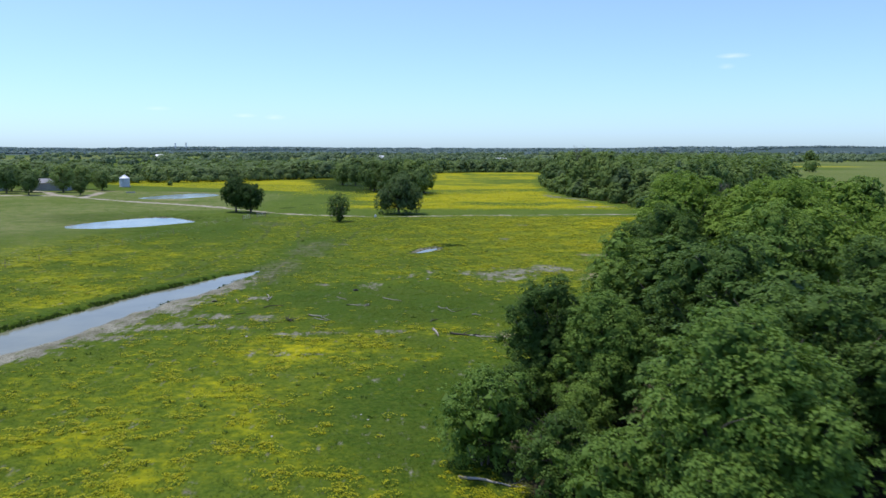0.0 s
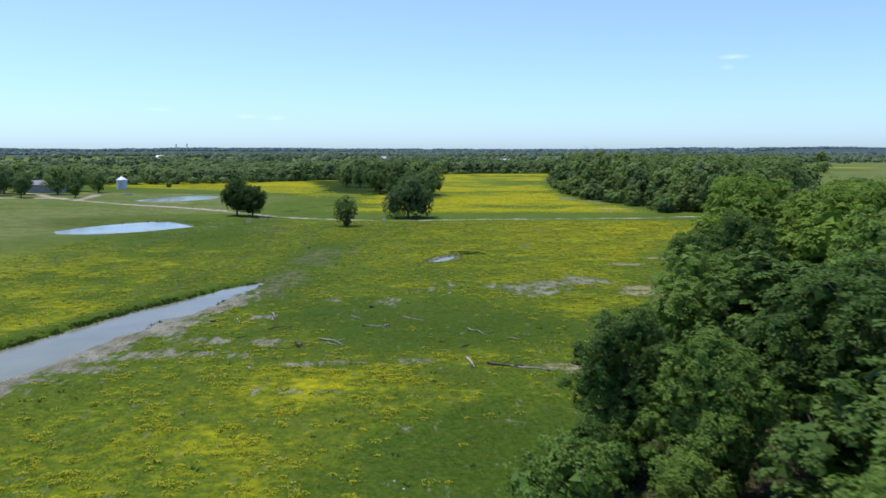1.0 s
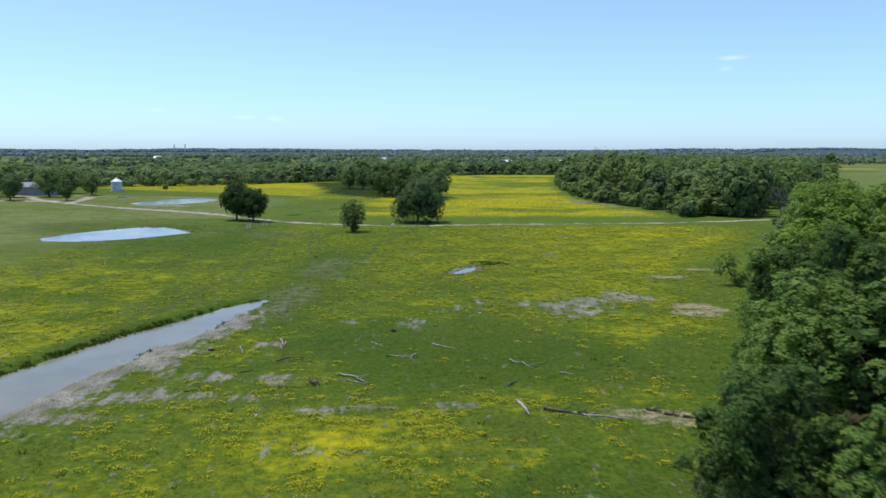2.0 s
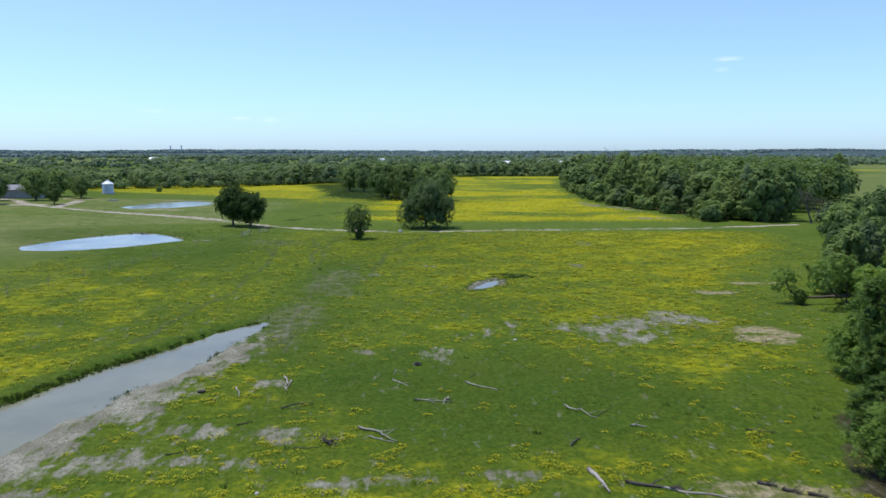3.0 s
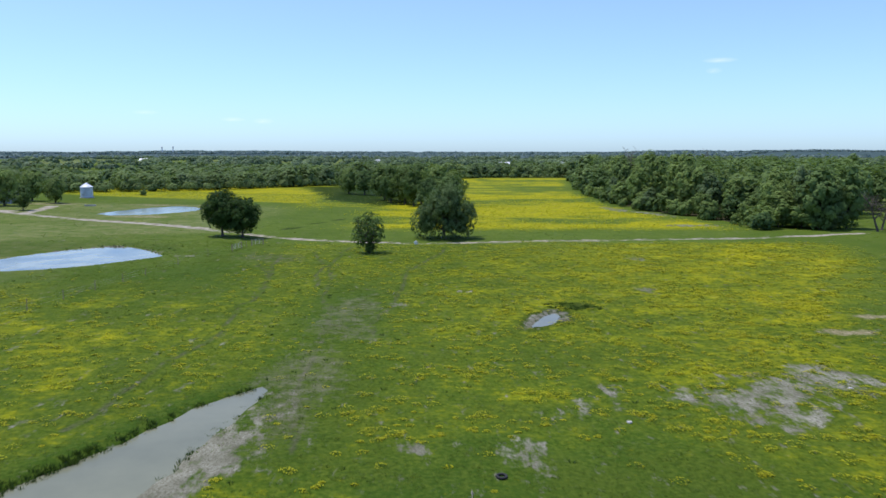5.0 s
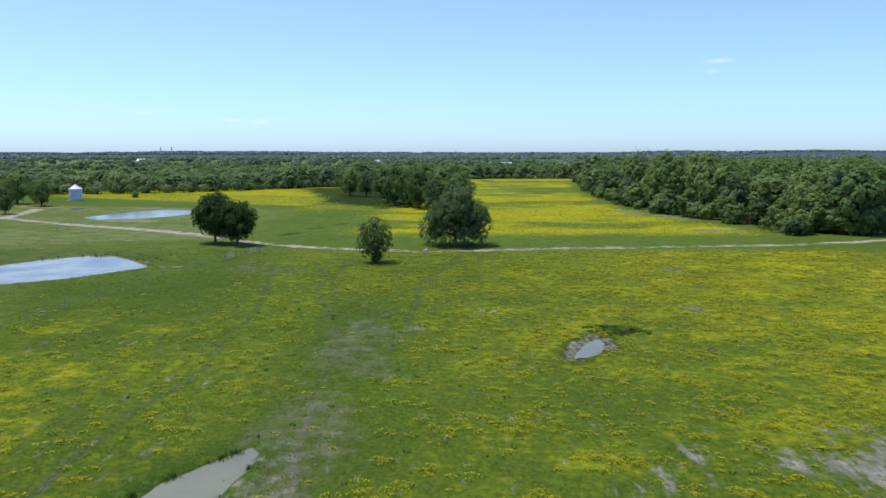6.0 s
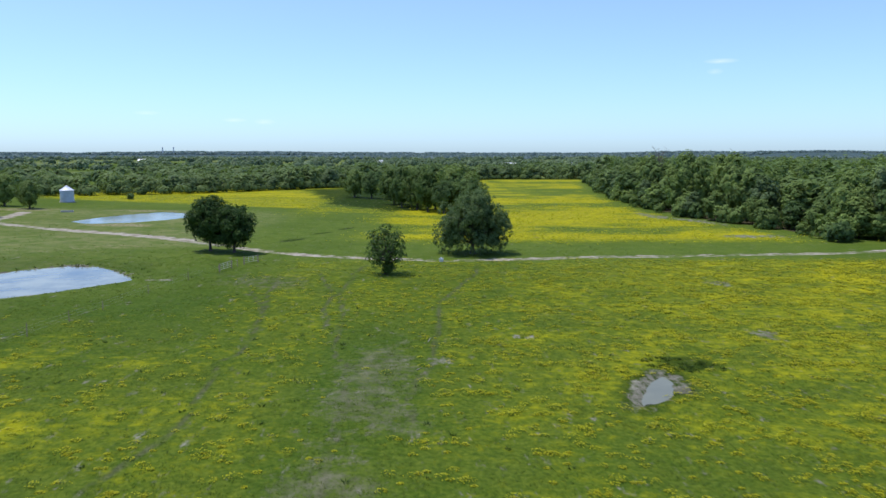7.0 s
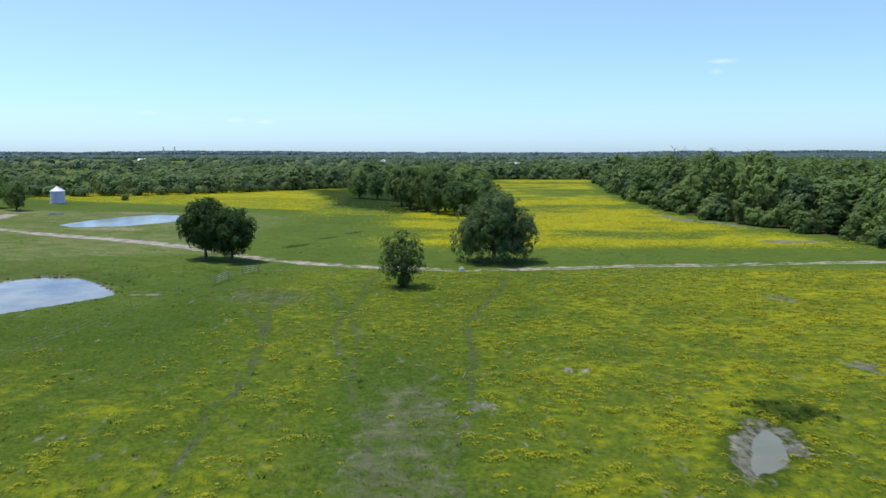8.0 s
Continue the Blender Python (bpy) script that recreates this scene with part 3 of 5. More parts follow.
# ---- mesh helpers ----
def mesh_of(name, verts, faces, mat, smooth=False, **attrs):
    """A mesh from arrays: verts (n, 3) and faces (m, 3 or 4); attrs are point values."""
    me = bpy.data.meshes.new(name)
    verts, faces = np.asarray(verts, np.float32), np.asarray(faces, np.int32)
    k = faces.shape[1]
    me.vertices.add(len(verts))
    me.vertices.foreach_set("co", verts.ravel())
    me.loops.add(faces.size)
    me.loops.foreach_set("vertex_index", faces.ravel())
    me.polygons.add(len(faces))
    me.polygons.foreach_set("loop_start", np.arange(0, faces.size, k, dtype=np.int32))
    me.polygons.foreach_set("use_smooth", np.full(len(faces), smooth))
    for key, values in attrs.items():
        me.attributes.new(key, "FLOAT", "POINT").data.foreach_set("value", np.asarray(values, np.float32))
    me.update(calc_edges=True)
    me.materials.append(mat)
    return me


def thing(name, x, y, label, category, group="", kind="", z=None, turn=0.0, scale=1.0):
    """An Empty at the base of a thing; its parts hang under it."""
    e = new(name)
    e.empty_display_size = 0.3
    e.matrix_basis = pose(x, y, float(ground_z(x, y)) if z is None else z, 0, 0, turn) @ Matrix.Diagonal((scale, scale, scale, 1))
    return tagged(e, label, category, group, kind)


def hang(name, me, parent, label=""):
    ob = new(name, me)
    ob.parent = parent
    return tagged(ob, label)


def part(name, bm, mat, parent, label="", smooth=False):
    me = bpy.data.meshes.new(name)
    for f in bm.faces:
        f.smooth = smooth
    bm.to_mesh(me)
    bm.free()
    me.materials.append(mat)
    return hang(name, me, parent, label)


def box(bm, cx, cy, cz, sx, sy, sz, bevel=0.0, turn=None):
    m = Matrix.Translation((cx, cy, cz)) @ (turn or Matrix()) @ Matrix.Diagonal((sx, sy, sz, 1))
    made = bmesh.ops.create_cube(bm, size=1, matrix=m)["verts"]
    if bevel:
        edges = list({e for v in made for e in v.link_edges})
        bmesh.ops.bevel(bm, geom=edges, offset=bevel, segments=2, affect="EDGES")
    return bm


def tubes(paths, sides=7):
    """Tapered tubes along paths of (x, y, z, radius); returns verts and quads."""
    verts, faces, base = [], [], 0
    for path in paths:
        p = np.array(path, float)
        along = np.gradient(p[:, :3], axis=0)
        along /= np.linalg.norm(along, axis=1)[:, None] + 1e-9
        ref = np.where(np.abs(along[:, 2:3]) > 0.9, np.array([[1.0, 0, 0]]), np.array([[0, 0, 1.0]]))
        u = np.cross(along, ref)
        u /= np.linalg.norm(u, axis=1)[:, None] + 1e-9
        w = np.cross(along, u)
        ang = np.arange(sides) * 2 * math.pi / sides
        ring = p[:, None, :3] + p[:, None, 3:4] * (u[:, None] * np.cos(ang)[None, :, None] + w[:, None] * np.sin(ang)[None, :, None])
        verts.append(ring.reshape(-1, 3))
        n = len(p)
        for i in range(n - 1):
            for j in range(sides):
                k = (j + 1) % sides
                faces.append((base + i * sides + j, base + i * sides + k, base + (i + 1) * sides + k, base + (i + 1) * sides + j))
        for i in (0, n - 1):
            for j in range(1, sides - 2, 2):
                faces.append((base + i * sides, base + i * sides + j, base + i * sides + j + 1, base + i * sides + min(j + 2, sides - 1)))
        base += n * sides
    return np.vstack(verts), faces


def bent(rng, a, b, r0, r1, steps=5, wild=0.08):
    """A crooked tapered path from a to b."""
    a, b = np.array(a, float), np.array(b, float)
    long = np.linalg.norm(b - a)
    off = np.cumsum(rng.normal(0, wild * long / steps, (steps, 3)), axis=0)
    off -= np.linspace(0, 1, steps)[:, None] * off[-1]
    k = np.linspace(0, 1, steps)[:, None]
    pts = a + (b - a) * k + off
    return [(*pts[i], r0 + (r1 - r0) * (i / (steps - 1))) for i in range(steps)]


# ---- trees ----
def lobes_for(rng, wide, low, high, count, shape=0.0, big=1.0):
    """Round masses of leaves that make up a crown: rows of x, y, z, radius. shape: -1 wide below, 1 wide above."""
    rows, half, mid = [], wide * 0.46, (low + high) / 2
    tall = (high - low) * 0.48
    for i in range(count):
        v = -0.95 + 1.85 * (i + rng.uniform(0, 1)) / count
        a = 2.4 * i + rng.uniform(-0.6, 0.6)
        girth = math.sqrt(max(0.08, 1 - v * v))
        if shape < 0 and v < 0:
            girth += (1 - girth) * min(1.0, -1.6 * shape)
        girth *= 1 + 0.5 * shape * max(v, 0)
        r = rng.uniform(0.15, 0.33) * big * half * (0.7 + 0.4 * girth)
        out = (half * girth - r) * rng.uniform(0.55, 1.12)
        rows.append((out * math.cos(a), out * math.sin(a), mid + v * (tall - r * 0.5), r))
    # small boughs that stick out and make the outline ragged
    for i in range(count // 2):
        v, a = rng.uniform(-0.7, 0.9), rng.uniform(0, 6.28)
        girth, r = math.sqrt(1 - v * v), rng.uniform(0.10, 0.19) * half
        if shape < 0 and v < 0:
            girth += (1 - girth) * min(1.0, -1.6 * shape)
        reach = rng.uniform(0.88, 1.12)
        rows.append(((half * girth - r * 0.3) * reach * math.cos(a), (half * girth - r * 0.3) * reach * math.sin(a), mid + v * tall * reach, r))
    rows.append((0, 0, mid, 0.42 * half))
    rows.append((rng.uniform(-0.25, 0.25) * half, rng.uniform(-0.25, 0.25) * half, high - 0.30 * half, 0.30 * half))
    return np.array(rows)


def crown_mesh(name, rng, lobes, count, leaf, mat, clump=0.6, per_clump=60, droop=0.0, flat=0.5, up=0.7, ragged=0.0, fill=0.12, dome=0.0):
    """Domed tufts of small leaf faces set on the lobes' outer sides with gaps between them; larger leaves deeper in,
    toned dark for shade, close the crown.
    """
    tufts_n = max(8, count // per_clump)
    share = lobes[:, 3] ** 2
    many = tufts_n * 3
    pick = rng.choice(len(lobes), many, p=share / share.sum())
    way = rng.normal(size=(many, 3))
    way[:, 2] = way[:, 2] * 0.9 + 0.25
    way /= np.linalg.norm(way, axis=1)[:, None]
    c = lobes[pick, :3] + way * (lobes[pick, 3] * rng.uniform(0.80, 1.08 + ragged, many))[:, None]
    deep = np.zeros(many)
    for x, y, z, r in lobes:
        deep = np.maximum(deep, 1 - np.linalg.norm(c - (x, y, z), axis=1) / r)
    order = np.argsort(deep + rng.uniform(0, 0.30, many))[:tufts_n]
    c, way = c[order], way[order]
    size = clump * rng.uniform(0.55, 1.45, tufts_n)
    tone_c = np.clip(rng.normal(0.5, 0.22, tufts_n) + 0.16 * rng.normal(size=len(lobes))[pick[order]], 0, 1)
    fan = way * 0.8 + rng.normal(size=(tufts_n, 3)) * 0.22
    fan[:, 2] += up
    fan /= np.linalg.norm(fan, axis=1)[:, None]
    n = tufts_n * per_clump
    idx = np.repeat(np.arange(tufts_n), per_clump)
    d = rng.normal(size=(n, 3))
    d /= np.linalg.norm(d, axis=1)[:, None]
    along = np.sum(d * fan[idx], axis=1)
    d += fan[idx] * (np.abs(along) - along)[:, None] * rng.uniform(0.75, 1.0, n)[:, None]
    p = d * (size[idx] * rng.uniform(0.5, 1.12, n))[:, None]
    p -= fan[idx] * (np.sum(p * fan[idx], axis=1) * (1 - flat))[:, None]
    p[:, 2] -= droop * np.abs(rng.normal(size=n)) * 0.9
    p += c[idx]
    whole = p - (lobes[:, :3].mean(0) - (0, 0, 1.0))
    whole /= np.linalg.norm(whole, axis=1)[:, None]
    nor = d * 0.55 + fan[idx] * 0.5 + whole * dome + rng.normal(size=(n, 3)) * 0.26
    nor /= np.linalg.norm(nor, axis=1)[:, None]
    t = np.cross(nor, rng.normal(size=(n, 3)))
    t[:, 2] -= droop * 1.2
    t /= np.linalg.norm(t, axis=1)[:, None] + 1e-9
    b = np.cross(nor, t)
    s = leaf * rng.uniform(0.6, 1.4, n)[:, None]
    long = 1.2 + 0.9 * droop
    verts = np.stack([p + t * s * long, p - t * s * 0.7 - b * s * 0.75, p - t * s * 0.7 + b * s * 0.75], 1).reshape(-1, 3)
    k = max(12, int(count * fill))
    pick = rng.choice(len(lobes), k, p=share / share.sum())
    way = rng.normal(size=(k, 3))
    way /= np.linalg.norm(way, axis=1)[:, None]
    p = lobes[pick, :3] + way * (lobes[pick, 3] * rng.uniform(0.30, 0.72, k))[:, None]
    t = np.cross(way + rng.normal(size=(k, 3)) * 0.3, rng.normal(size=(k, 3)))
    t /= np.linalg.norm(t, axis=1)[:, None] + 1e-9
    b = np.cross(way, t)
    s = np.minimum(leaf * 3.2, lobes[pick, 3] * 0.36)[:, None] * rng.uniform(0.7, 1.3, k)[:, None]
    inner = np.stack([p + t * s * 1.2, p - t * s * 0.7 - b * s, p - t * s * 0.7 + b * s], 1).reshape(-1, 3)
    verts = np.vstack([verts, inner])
    # inner leaves toned dark: shade inside the crown is put into the colour
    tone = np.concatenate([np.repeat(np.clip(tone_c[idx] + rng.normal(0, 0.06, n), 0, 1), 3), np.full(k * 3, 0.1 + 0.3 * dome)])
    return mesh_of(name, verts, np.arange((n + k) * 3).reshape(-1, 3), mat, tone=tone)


def trunk_mesh(rng, lobes, low, girth, lean=0.0, stems=1, plain_limbs=False):
    paths = []
    top = float(lobes[:, 2].mean())
    for k in range(stems):
        dx, dy = (rng.uniform(-0.5, 0.5) * stems * 0.35, rng.uniform(-0.5, 0.5) * stems * 0.35)
        foot = (dx * 0.5, dy * 0.5, -0.25)
        head = (dx * 2 + lean * top, dy * 2, top)
        g = girth / math.sqrt(stems)
        path = bent(rng, foot, head, g, g * 0.35, 7, 0.07)
        path[0] = (*path[0][:3], g * 1.45)
        paths.append(path)
        for x, y, z, r in lobes[k::stems * (4 if plain_limbs else 1)]:
            i = int(rng.integers(2, 5))
            if z > path[i][2] - 0.6:
                paths.append(bent(rng, path[i][:3], (x, y, z), g * 0.42, g * 0.10, 3 if plain_limbs else 5, 0.12))
                for _ in range(0 if plain_limbs else 2):
                    tip = (x + rng.normal() * r * 0.7, y + rng.normal() * r * 0.7, z + abs(rng.normal()) * r * 0.6)
                    paths.append(bent(rng, (x, y, z), tip, g * 0.10, 0.015, 4, 0.12))
    v, f = tubes(paths, 5)
    return mesh_of("trunk", v, f, M_BARK, True)


def tree_kind(seed, tall, wide, low, count, leaf, mat, lobes=14, girth=0.22, shape=0.0, stems=1, **more):
    """The two meshes of one kind of tree: trunk with limbs, and crown."""
    rng = np.random.default_rng(seed)
    lob = lobes_for(rng, wide, low, tall, lobes, shape, 1.35 if count < 9000 else 1.15)
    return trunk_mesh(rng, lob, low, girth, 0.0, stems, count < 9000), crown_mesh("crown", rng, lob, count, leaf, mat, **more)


def plant(kind, x, y, label, name="tree", category="tree", group="", turn=0.0, scale=1.0, stretch=1.0):
    e = thing(name, x, y, label, category, group, turn=turn)
    e.scale = (scale, scale, scale * stretch)
    hang("trunk", kind[0], e)
    hang("crown", kind[1], e)
    return e


# ---- ground ----
def axis(stretches, reach, growth):
    """Coordinates with a step for each stretch (from, to, step), which widen outwards to the reach on both sides."""
    mid = []
    for lo, hi, step in stretches:
        mid += list(np.arange(lo, hi - step * 0.3, step))
    mid.append(stretches[-1][1])
    for side in (-1, 1):
        d, p = (stretches[-1][2], mid[-1]) if side > 0 else (stretches[0][2], mid[0])
        while abs(p) < reach:
            d *= growth
            p += side * d
            mid = mid + [p] if side > 0 else [p] + mid
    return np.array(mid)


GX = axis([(-150, -66, 1.5), (-66, 42, 0.68)], 4900, 1.07)
GY = axis([(40, 236, 0.8), (236, 330, 1.6)], 4900, 1.065)
gx, gy = np.meshgrid(GX, GY, indexing="ij")
flat_x, flat_y = gx.ravel(), gy.ravel()
nx, ny = len(GX), len(GY)
ii, jj = np.meshgrid(np.arange(nx - 1), np.arange(ny - 1), indexing="ij")
a = (ii * ny + jj).ravel()
quads = np.stack([a, a + ny, a + ny + 1, a + 1], 1)
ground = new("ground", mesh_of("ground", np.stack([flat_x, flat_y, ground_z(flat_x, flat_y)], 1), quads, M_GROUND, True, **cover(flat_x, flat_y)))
tagged(ground, "green meadow thick with yellow flowers, dry mud patches", "ground", kind="structure")


def water(name, pts, level, mat, label, grow, ragged=0.0):
    """A still sheet of water that fills a hollow; the banks cut its edge, or it ends ragged in the mud."""
    if ragged:
        fine_pts = []
        for (ax, ay), (bx, by) in zip(pts, pts[1:] + pts[:1]):
            n = max(1, round(math.hypot(bx - ax, by - ay) / 0.35))
            for i in range(n):
                px, py = ax + (bx - ax) * i / n, ay + (by - ay) * i / n
                fine_pts.append((px + ragged * (float(fbm(px, py, 1.1, 121, 3)) - 0.5), py + ragged * (float(fbm(px, py, 1.1, 131, 3)) - 0.5)))
        pts = fine_pts
    bm = bmesh.new()
    ring = []
    spin = 1 if sum(p[0] * q[1] - q[0] * p[1] for p, q in zip(pts, pts[1:] + pts[:1])) > 0 else -1
    for i, (x, y) in enumerate(pts):
        (px, py), (qx, qy) = pts[i - 1], pts[(i + 1) % len(pts)]
        tx, ty = qx - px, qy - py
        k = grow / (math.hypot(tx, ty) + 1e-9)
        out = (ty * k, -tx * k)
        out = (out[0] * spin, out[1] * spin)
        ring.append(bm.verts.new((x + out[0], y + out[1], level)))
    bmesh.ops.triangulate(bm, faces=[bm.faces.new(ring)])
    bmesh.ops.recalc_face_normals(bm, faces=bm.faces)
    if sum(f.normal.z for f in bm.faces) < 0:
        bmesh.ops.reverse_faces(bm, faces=bm.faces)
    me = bpy.data.meshes.new(name)
    bm.to_mesh(me)
    bm.free()
    me.materials.append(mat)
    return tagged(new(name, me), label, "water", kind="structure")


water("ditch_water", CHANNEL, float(height(-34, 100)) - 0.22, M_WATER, "murky brown water standing in a narrow ditch", 1.9)
water("pond_water", POND, float(height(-76, 195)) - 0.14, M_POND, "still pond water mirroring the pale sky", 1.2)
water("far_pond_water", FAR_POND, float(height(-99, 298)) - 0.12, M_POND, "still pond water behind the farm track", 1.2)
water("puddle_water", PUDDLE, float(height(-3, 148)) - 0.10, M_WATER, "shallow muddy puddle in the flowers", 0.0, 1.6)

# ---- kinds of trees ----
LAYERED = dict(clump=0.46, per_clump=38, flat=0.50, up=0.85, ragged=0.14)
NEAR = [tree_kind(11, 13.0, 11.0, 0.6, 36000, 0.088, M_LEAF, 26, 0.26, -0.2, **LAYERED),
        tree_kind(12, 13.0, 10.5, 0.6, 36000, 0.088, M_LEAF_DARK, 26, 0.26, 0.1, **LAYERED),
        tree_kind(13, 13.0, 11.0, 0.6, 36000, 0.088, M_LEAF_LIGHT, 28, 0.26, 0.0, **LAYERED),
        tree_kind(14, 13.0, 9.5, 0.5, 30000, 0.088, M_LEAF, 26, 0.24, 0.2, 2, **LAYERED)]
BACKED = dict(clump=0.62, per_clump=26, flat=0.45, up=0.9, ragged=0.08)
BACK = [tree_kind(16, 13.0, 11.0, 0.4, 8500, 0.19, M_LEAF, 22, 0.24, -0.2, **BACKED),
        tree_kind(17, 13.0, 11.0, 0.4, 8500, 0.19, M_LEAF_DARK, 22, 0.24, 0.0, **BACKED),
        tree_kind(18, 13.0, 11.0, 0.4, 8500, 0.19, M_LEAF_LIGHT, 22, 0.24, -0.1, **BACKED)]
BUSHY = dict(clump=0.42, per_clump=40, flat=0.6, up=0.7, ragged=0.35)
SHRUB = [tree_kind(21, 5.0, 6.0, 0.1, 9500, 0.075, M_LEAF, 18, 0.12, -0.3, 3, **BUSHY),
         tree_kind(22, 5.0, 5.4, 0.1, 9500, 0.075, M_LEAF_DARK, 18, 0.12, -0.2, 3, **BUSHY)]
WOODED = dict(clump=0.82, per_clump=20, flat=0.7, up=0.35, ragged=0.05, dome=0.7)
MID = [tree_kind(31, 13.5, 10.0, 0.1, 3800, 0.29, M_WOOD, 12, 0.2, -0.3, **WOODED),
       tree_kind(32, 13.5, 9.0, 0.3, 3800, 0.29, M_WOOD, 12, 0.2, -0.1, 2, **WOODED),
       tree_kind(33, 13.5, 10.5, 0.2, 3800, 0.29, M_WOOD_DARK, 12, 0.2, -0.2, **WOODED),
       tree_kind(34, 13.5, 9.5, 0.1, 3800, 0.29, M_WOOD_LIGHT, 12, 0.2, -0.2, **WOODED),
       tree_kind(35, 13.5, 8.5, 0.1, 3800, 0.29, M_LEAF_WILLOW, 12, 0.2, -0.1, 2, **WOODED)]
LOW = dict(clump=0.6, per_clump=20, flat=0.7, up=0.35, dome=0.7)
SHADE = [tree_kind(36, 12.5, 13.0, 1.2, 6500, 0.20, M_WOOD, 18, 0.38, -0.2, 2, **WOODED),
         tree_kind(37, 12.5, 12.0, 1.5, 6500, 0.20, M_WOOD_DARK, 18, 0.36, 0.0, **WOODED),
         tree_kind(38, 12.5, 11.0, 1.0, 6500, 0.20, M_LEAF_SMALL, 16, 0.34, 0.1, **WOODED)]
MID_SHRUB = [tree_kind(41, 4.6, 6.0, -0.2, 1400, 0.26, M_WOOD, 12, 0.08, -0.5, 3, **LOW), tree_kind(42, 4.2, 5.2, -0.2, 1400, 0.26, M_WOOD_DARK, 12, 0.08, -0.5, 3, **LOW)]
REMOTE = dict(clump=1.5, per_clump=22, flat=0.8, up=0.3, dome=1.0)
FARK = [tree_kind(51, 12.0, 11.0, -0.6, 1300, 0.52, M_BELT, 8, 0.15, -0.5, **REMOTE),
        tree_kind(52, 12.0, 10.0, -0.6, 1300, 0.52, M_WOOD, 8, 0.15, -0.4, **REMOTE),
        tree_kind(53, 12.0, 11.5, -0.6, 1300, 0.52, M_BELT, 8, 0.15, -0.5, **REMOTE),
        tree_kind(54, 12.0, 9.0, -0.6, 1300, 0.50, M_LEAF_WILLOW, 8, 0.15, -0.3, **REMOTE)]

# ---- single trees in the meadow ----
plant(tree_kind(61, 11.2, 14.4, 1.0, 38000, 0.11, M_LEAF_SALLOW, 24, 0.42, -0.6, droop=0.18, clump=0.46, per_clump=32, flat=0.9, up=0.35, ragged=0.34), -13.0, 232.0, "broad willow-like tree with grey-green drooping crown beside track")
plant(tree_kind(62, 7.3, 7.6, 0.9, 9000, 0.085, M_LEAF_SMALL, 17, 0.34, 0.1, clump=0.36, per_clump=28, flat=0.7, up=0.5, ragged=0.45, fill=0.04), -27.6, 207.0, "small dark green tree with ragged crown and stout trunk", turn=40)
plant(SHRUB[1], -27.3, 206.6, "dark low growth round the foot of the small tree", "shrub", "shrub", scale=0.42)
PAIR = "dense dark green oak standing close beside its twin"
plant(tree_kind(63, 10.0, 9.6, 1.2, 17000, 0.12, M_LEAF_OAK, 26, 0.30, -0.1, clump=0.50, per_clump=28, flat=0.7, up=0.4, ragged=0.06), -61.2, 231.0, PAIR, group="pair of oaks")
plant(tree_kind(64, 8.6, 9.2, 1.0, 16000, 0.12, M_LEAF_OAK, 24, 0.28, -0.15, clump=0.50, per_clump=28, flat=0.7, up=0.4, ragged=0.06), -56.6, 229.6, PAIR, group="pair of oaks")

# ---- trees of the near wood ----
WOODLAND = "leafy broad-crowned tree at the edge of the wood"
for k, x, y, tall, wide, turn, light in ((0, 12.5, 31, 12.6, 11.5, 0, "bright green"), (1, 19.5, 40, 12.0, 11, 50, ""), (2, 29, 27, 13, 12, 110, ""), (0, 11.3, 52, 9.4, 8.0, 20, ""), (1, 20.0, 55, 12.8, 11.5, 100, ""),
                                         (1, 7.8, 57, 9.6, 7.5, 70, ""), (1, 29, 50, 13.2, 12, 200, ""), (1, 38, 44, 12.5, 12, 160, ""), (0, 30, 69, 14.5, 12, 30, ""), (2, 40, 66, 14.5, 12, 220, ""), (3, 17.5, 74, 11.0, 9.5, 300, ""),
                                         (1, 24.5, 83, 13.0, 9.5, 240, ""), (2, 29.0, 94, 16.4, 14, 80, ""), (2, 39, 88, 15.8, 13, 130, ""), (2, 42, 100, 15.5, 12, 10, ""), (1, 36, 108, 12.0, 10, 60, ""), (1, 23.0, 90, 11.0, 8.0, 15, "")):
    tone = ("mid-green", "dark green", "bright green", "olive green")[k]
    proto = {0: (13, 11), 1: (13, 10.5), 2: (13, 11), 3: (13, 9.5)}[k]
    e = plant(NEAR[k], x, y, tone + " " + WOODLAND, group="near wood", turn=turn)
    e.scale = (wide / proto[1], wide / proto[1], tall / proto[0])
for k, x, y, s, turn in ((0, 2.6, 45.5, 1.15, 0), (1, 6.5, 41, 0.95, 80), (1, 5.0, 53, 0.8, 30), (0, 6.8, 55, 0.75, 250), (0, 9.2, 48.5, 0.8, 170), (0, 12, 66, 1.0, 140), (0, 8.5, 36, 1.1, 300), (1, 18.8, 85, 0.9, 10), (0, 16.8, 80, 0.85, 60), (0, 25.5, 100, 1.05, 20), (1, 15, 40, 1.2, 100)):
    plant(SHRUB[k], x, y, "thick " + ("mid-green", "dark green")[k] + " shrub at the foot of the wood", "shrub", "shrub", "near wood shrubs", turn, s)

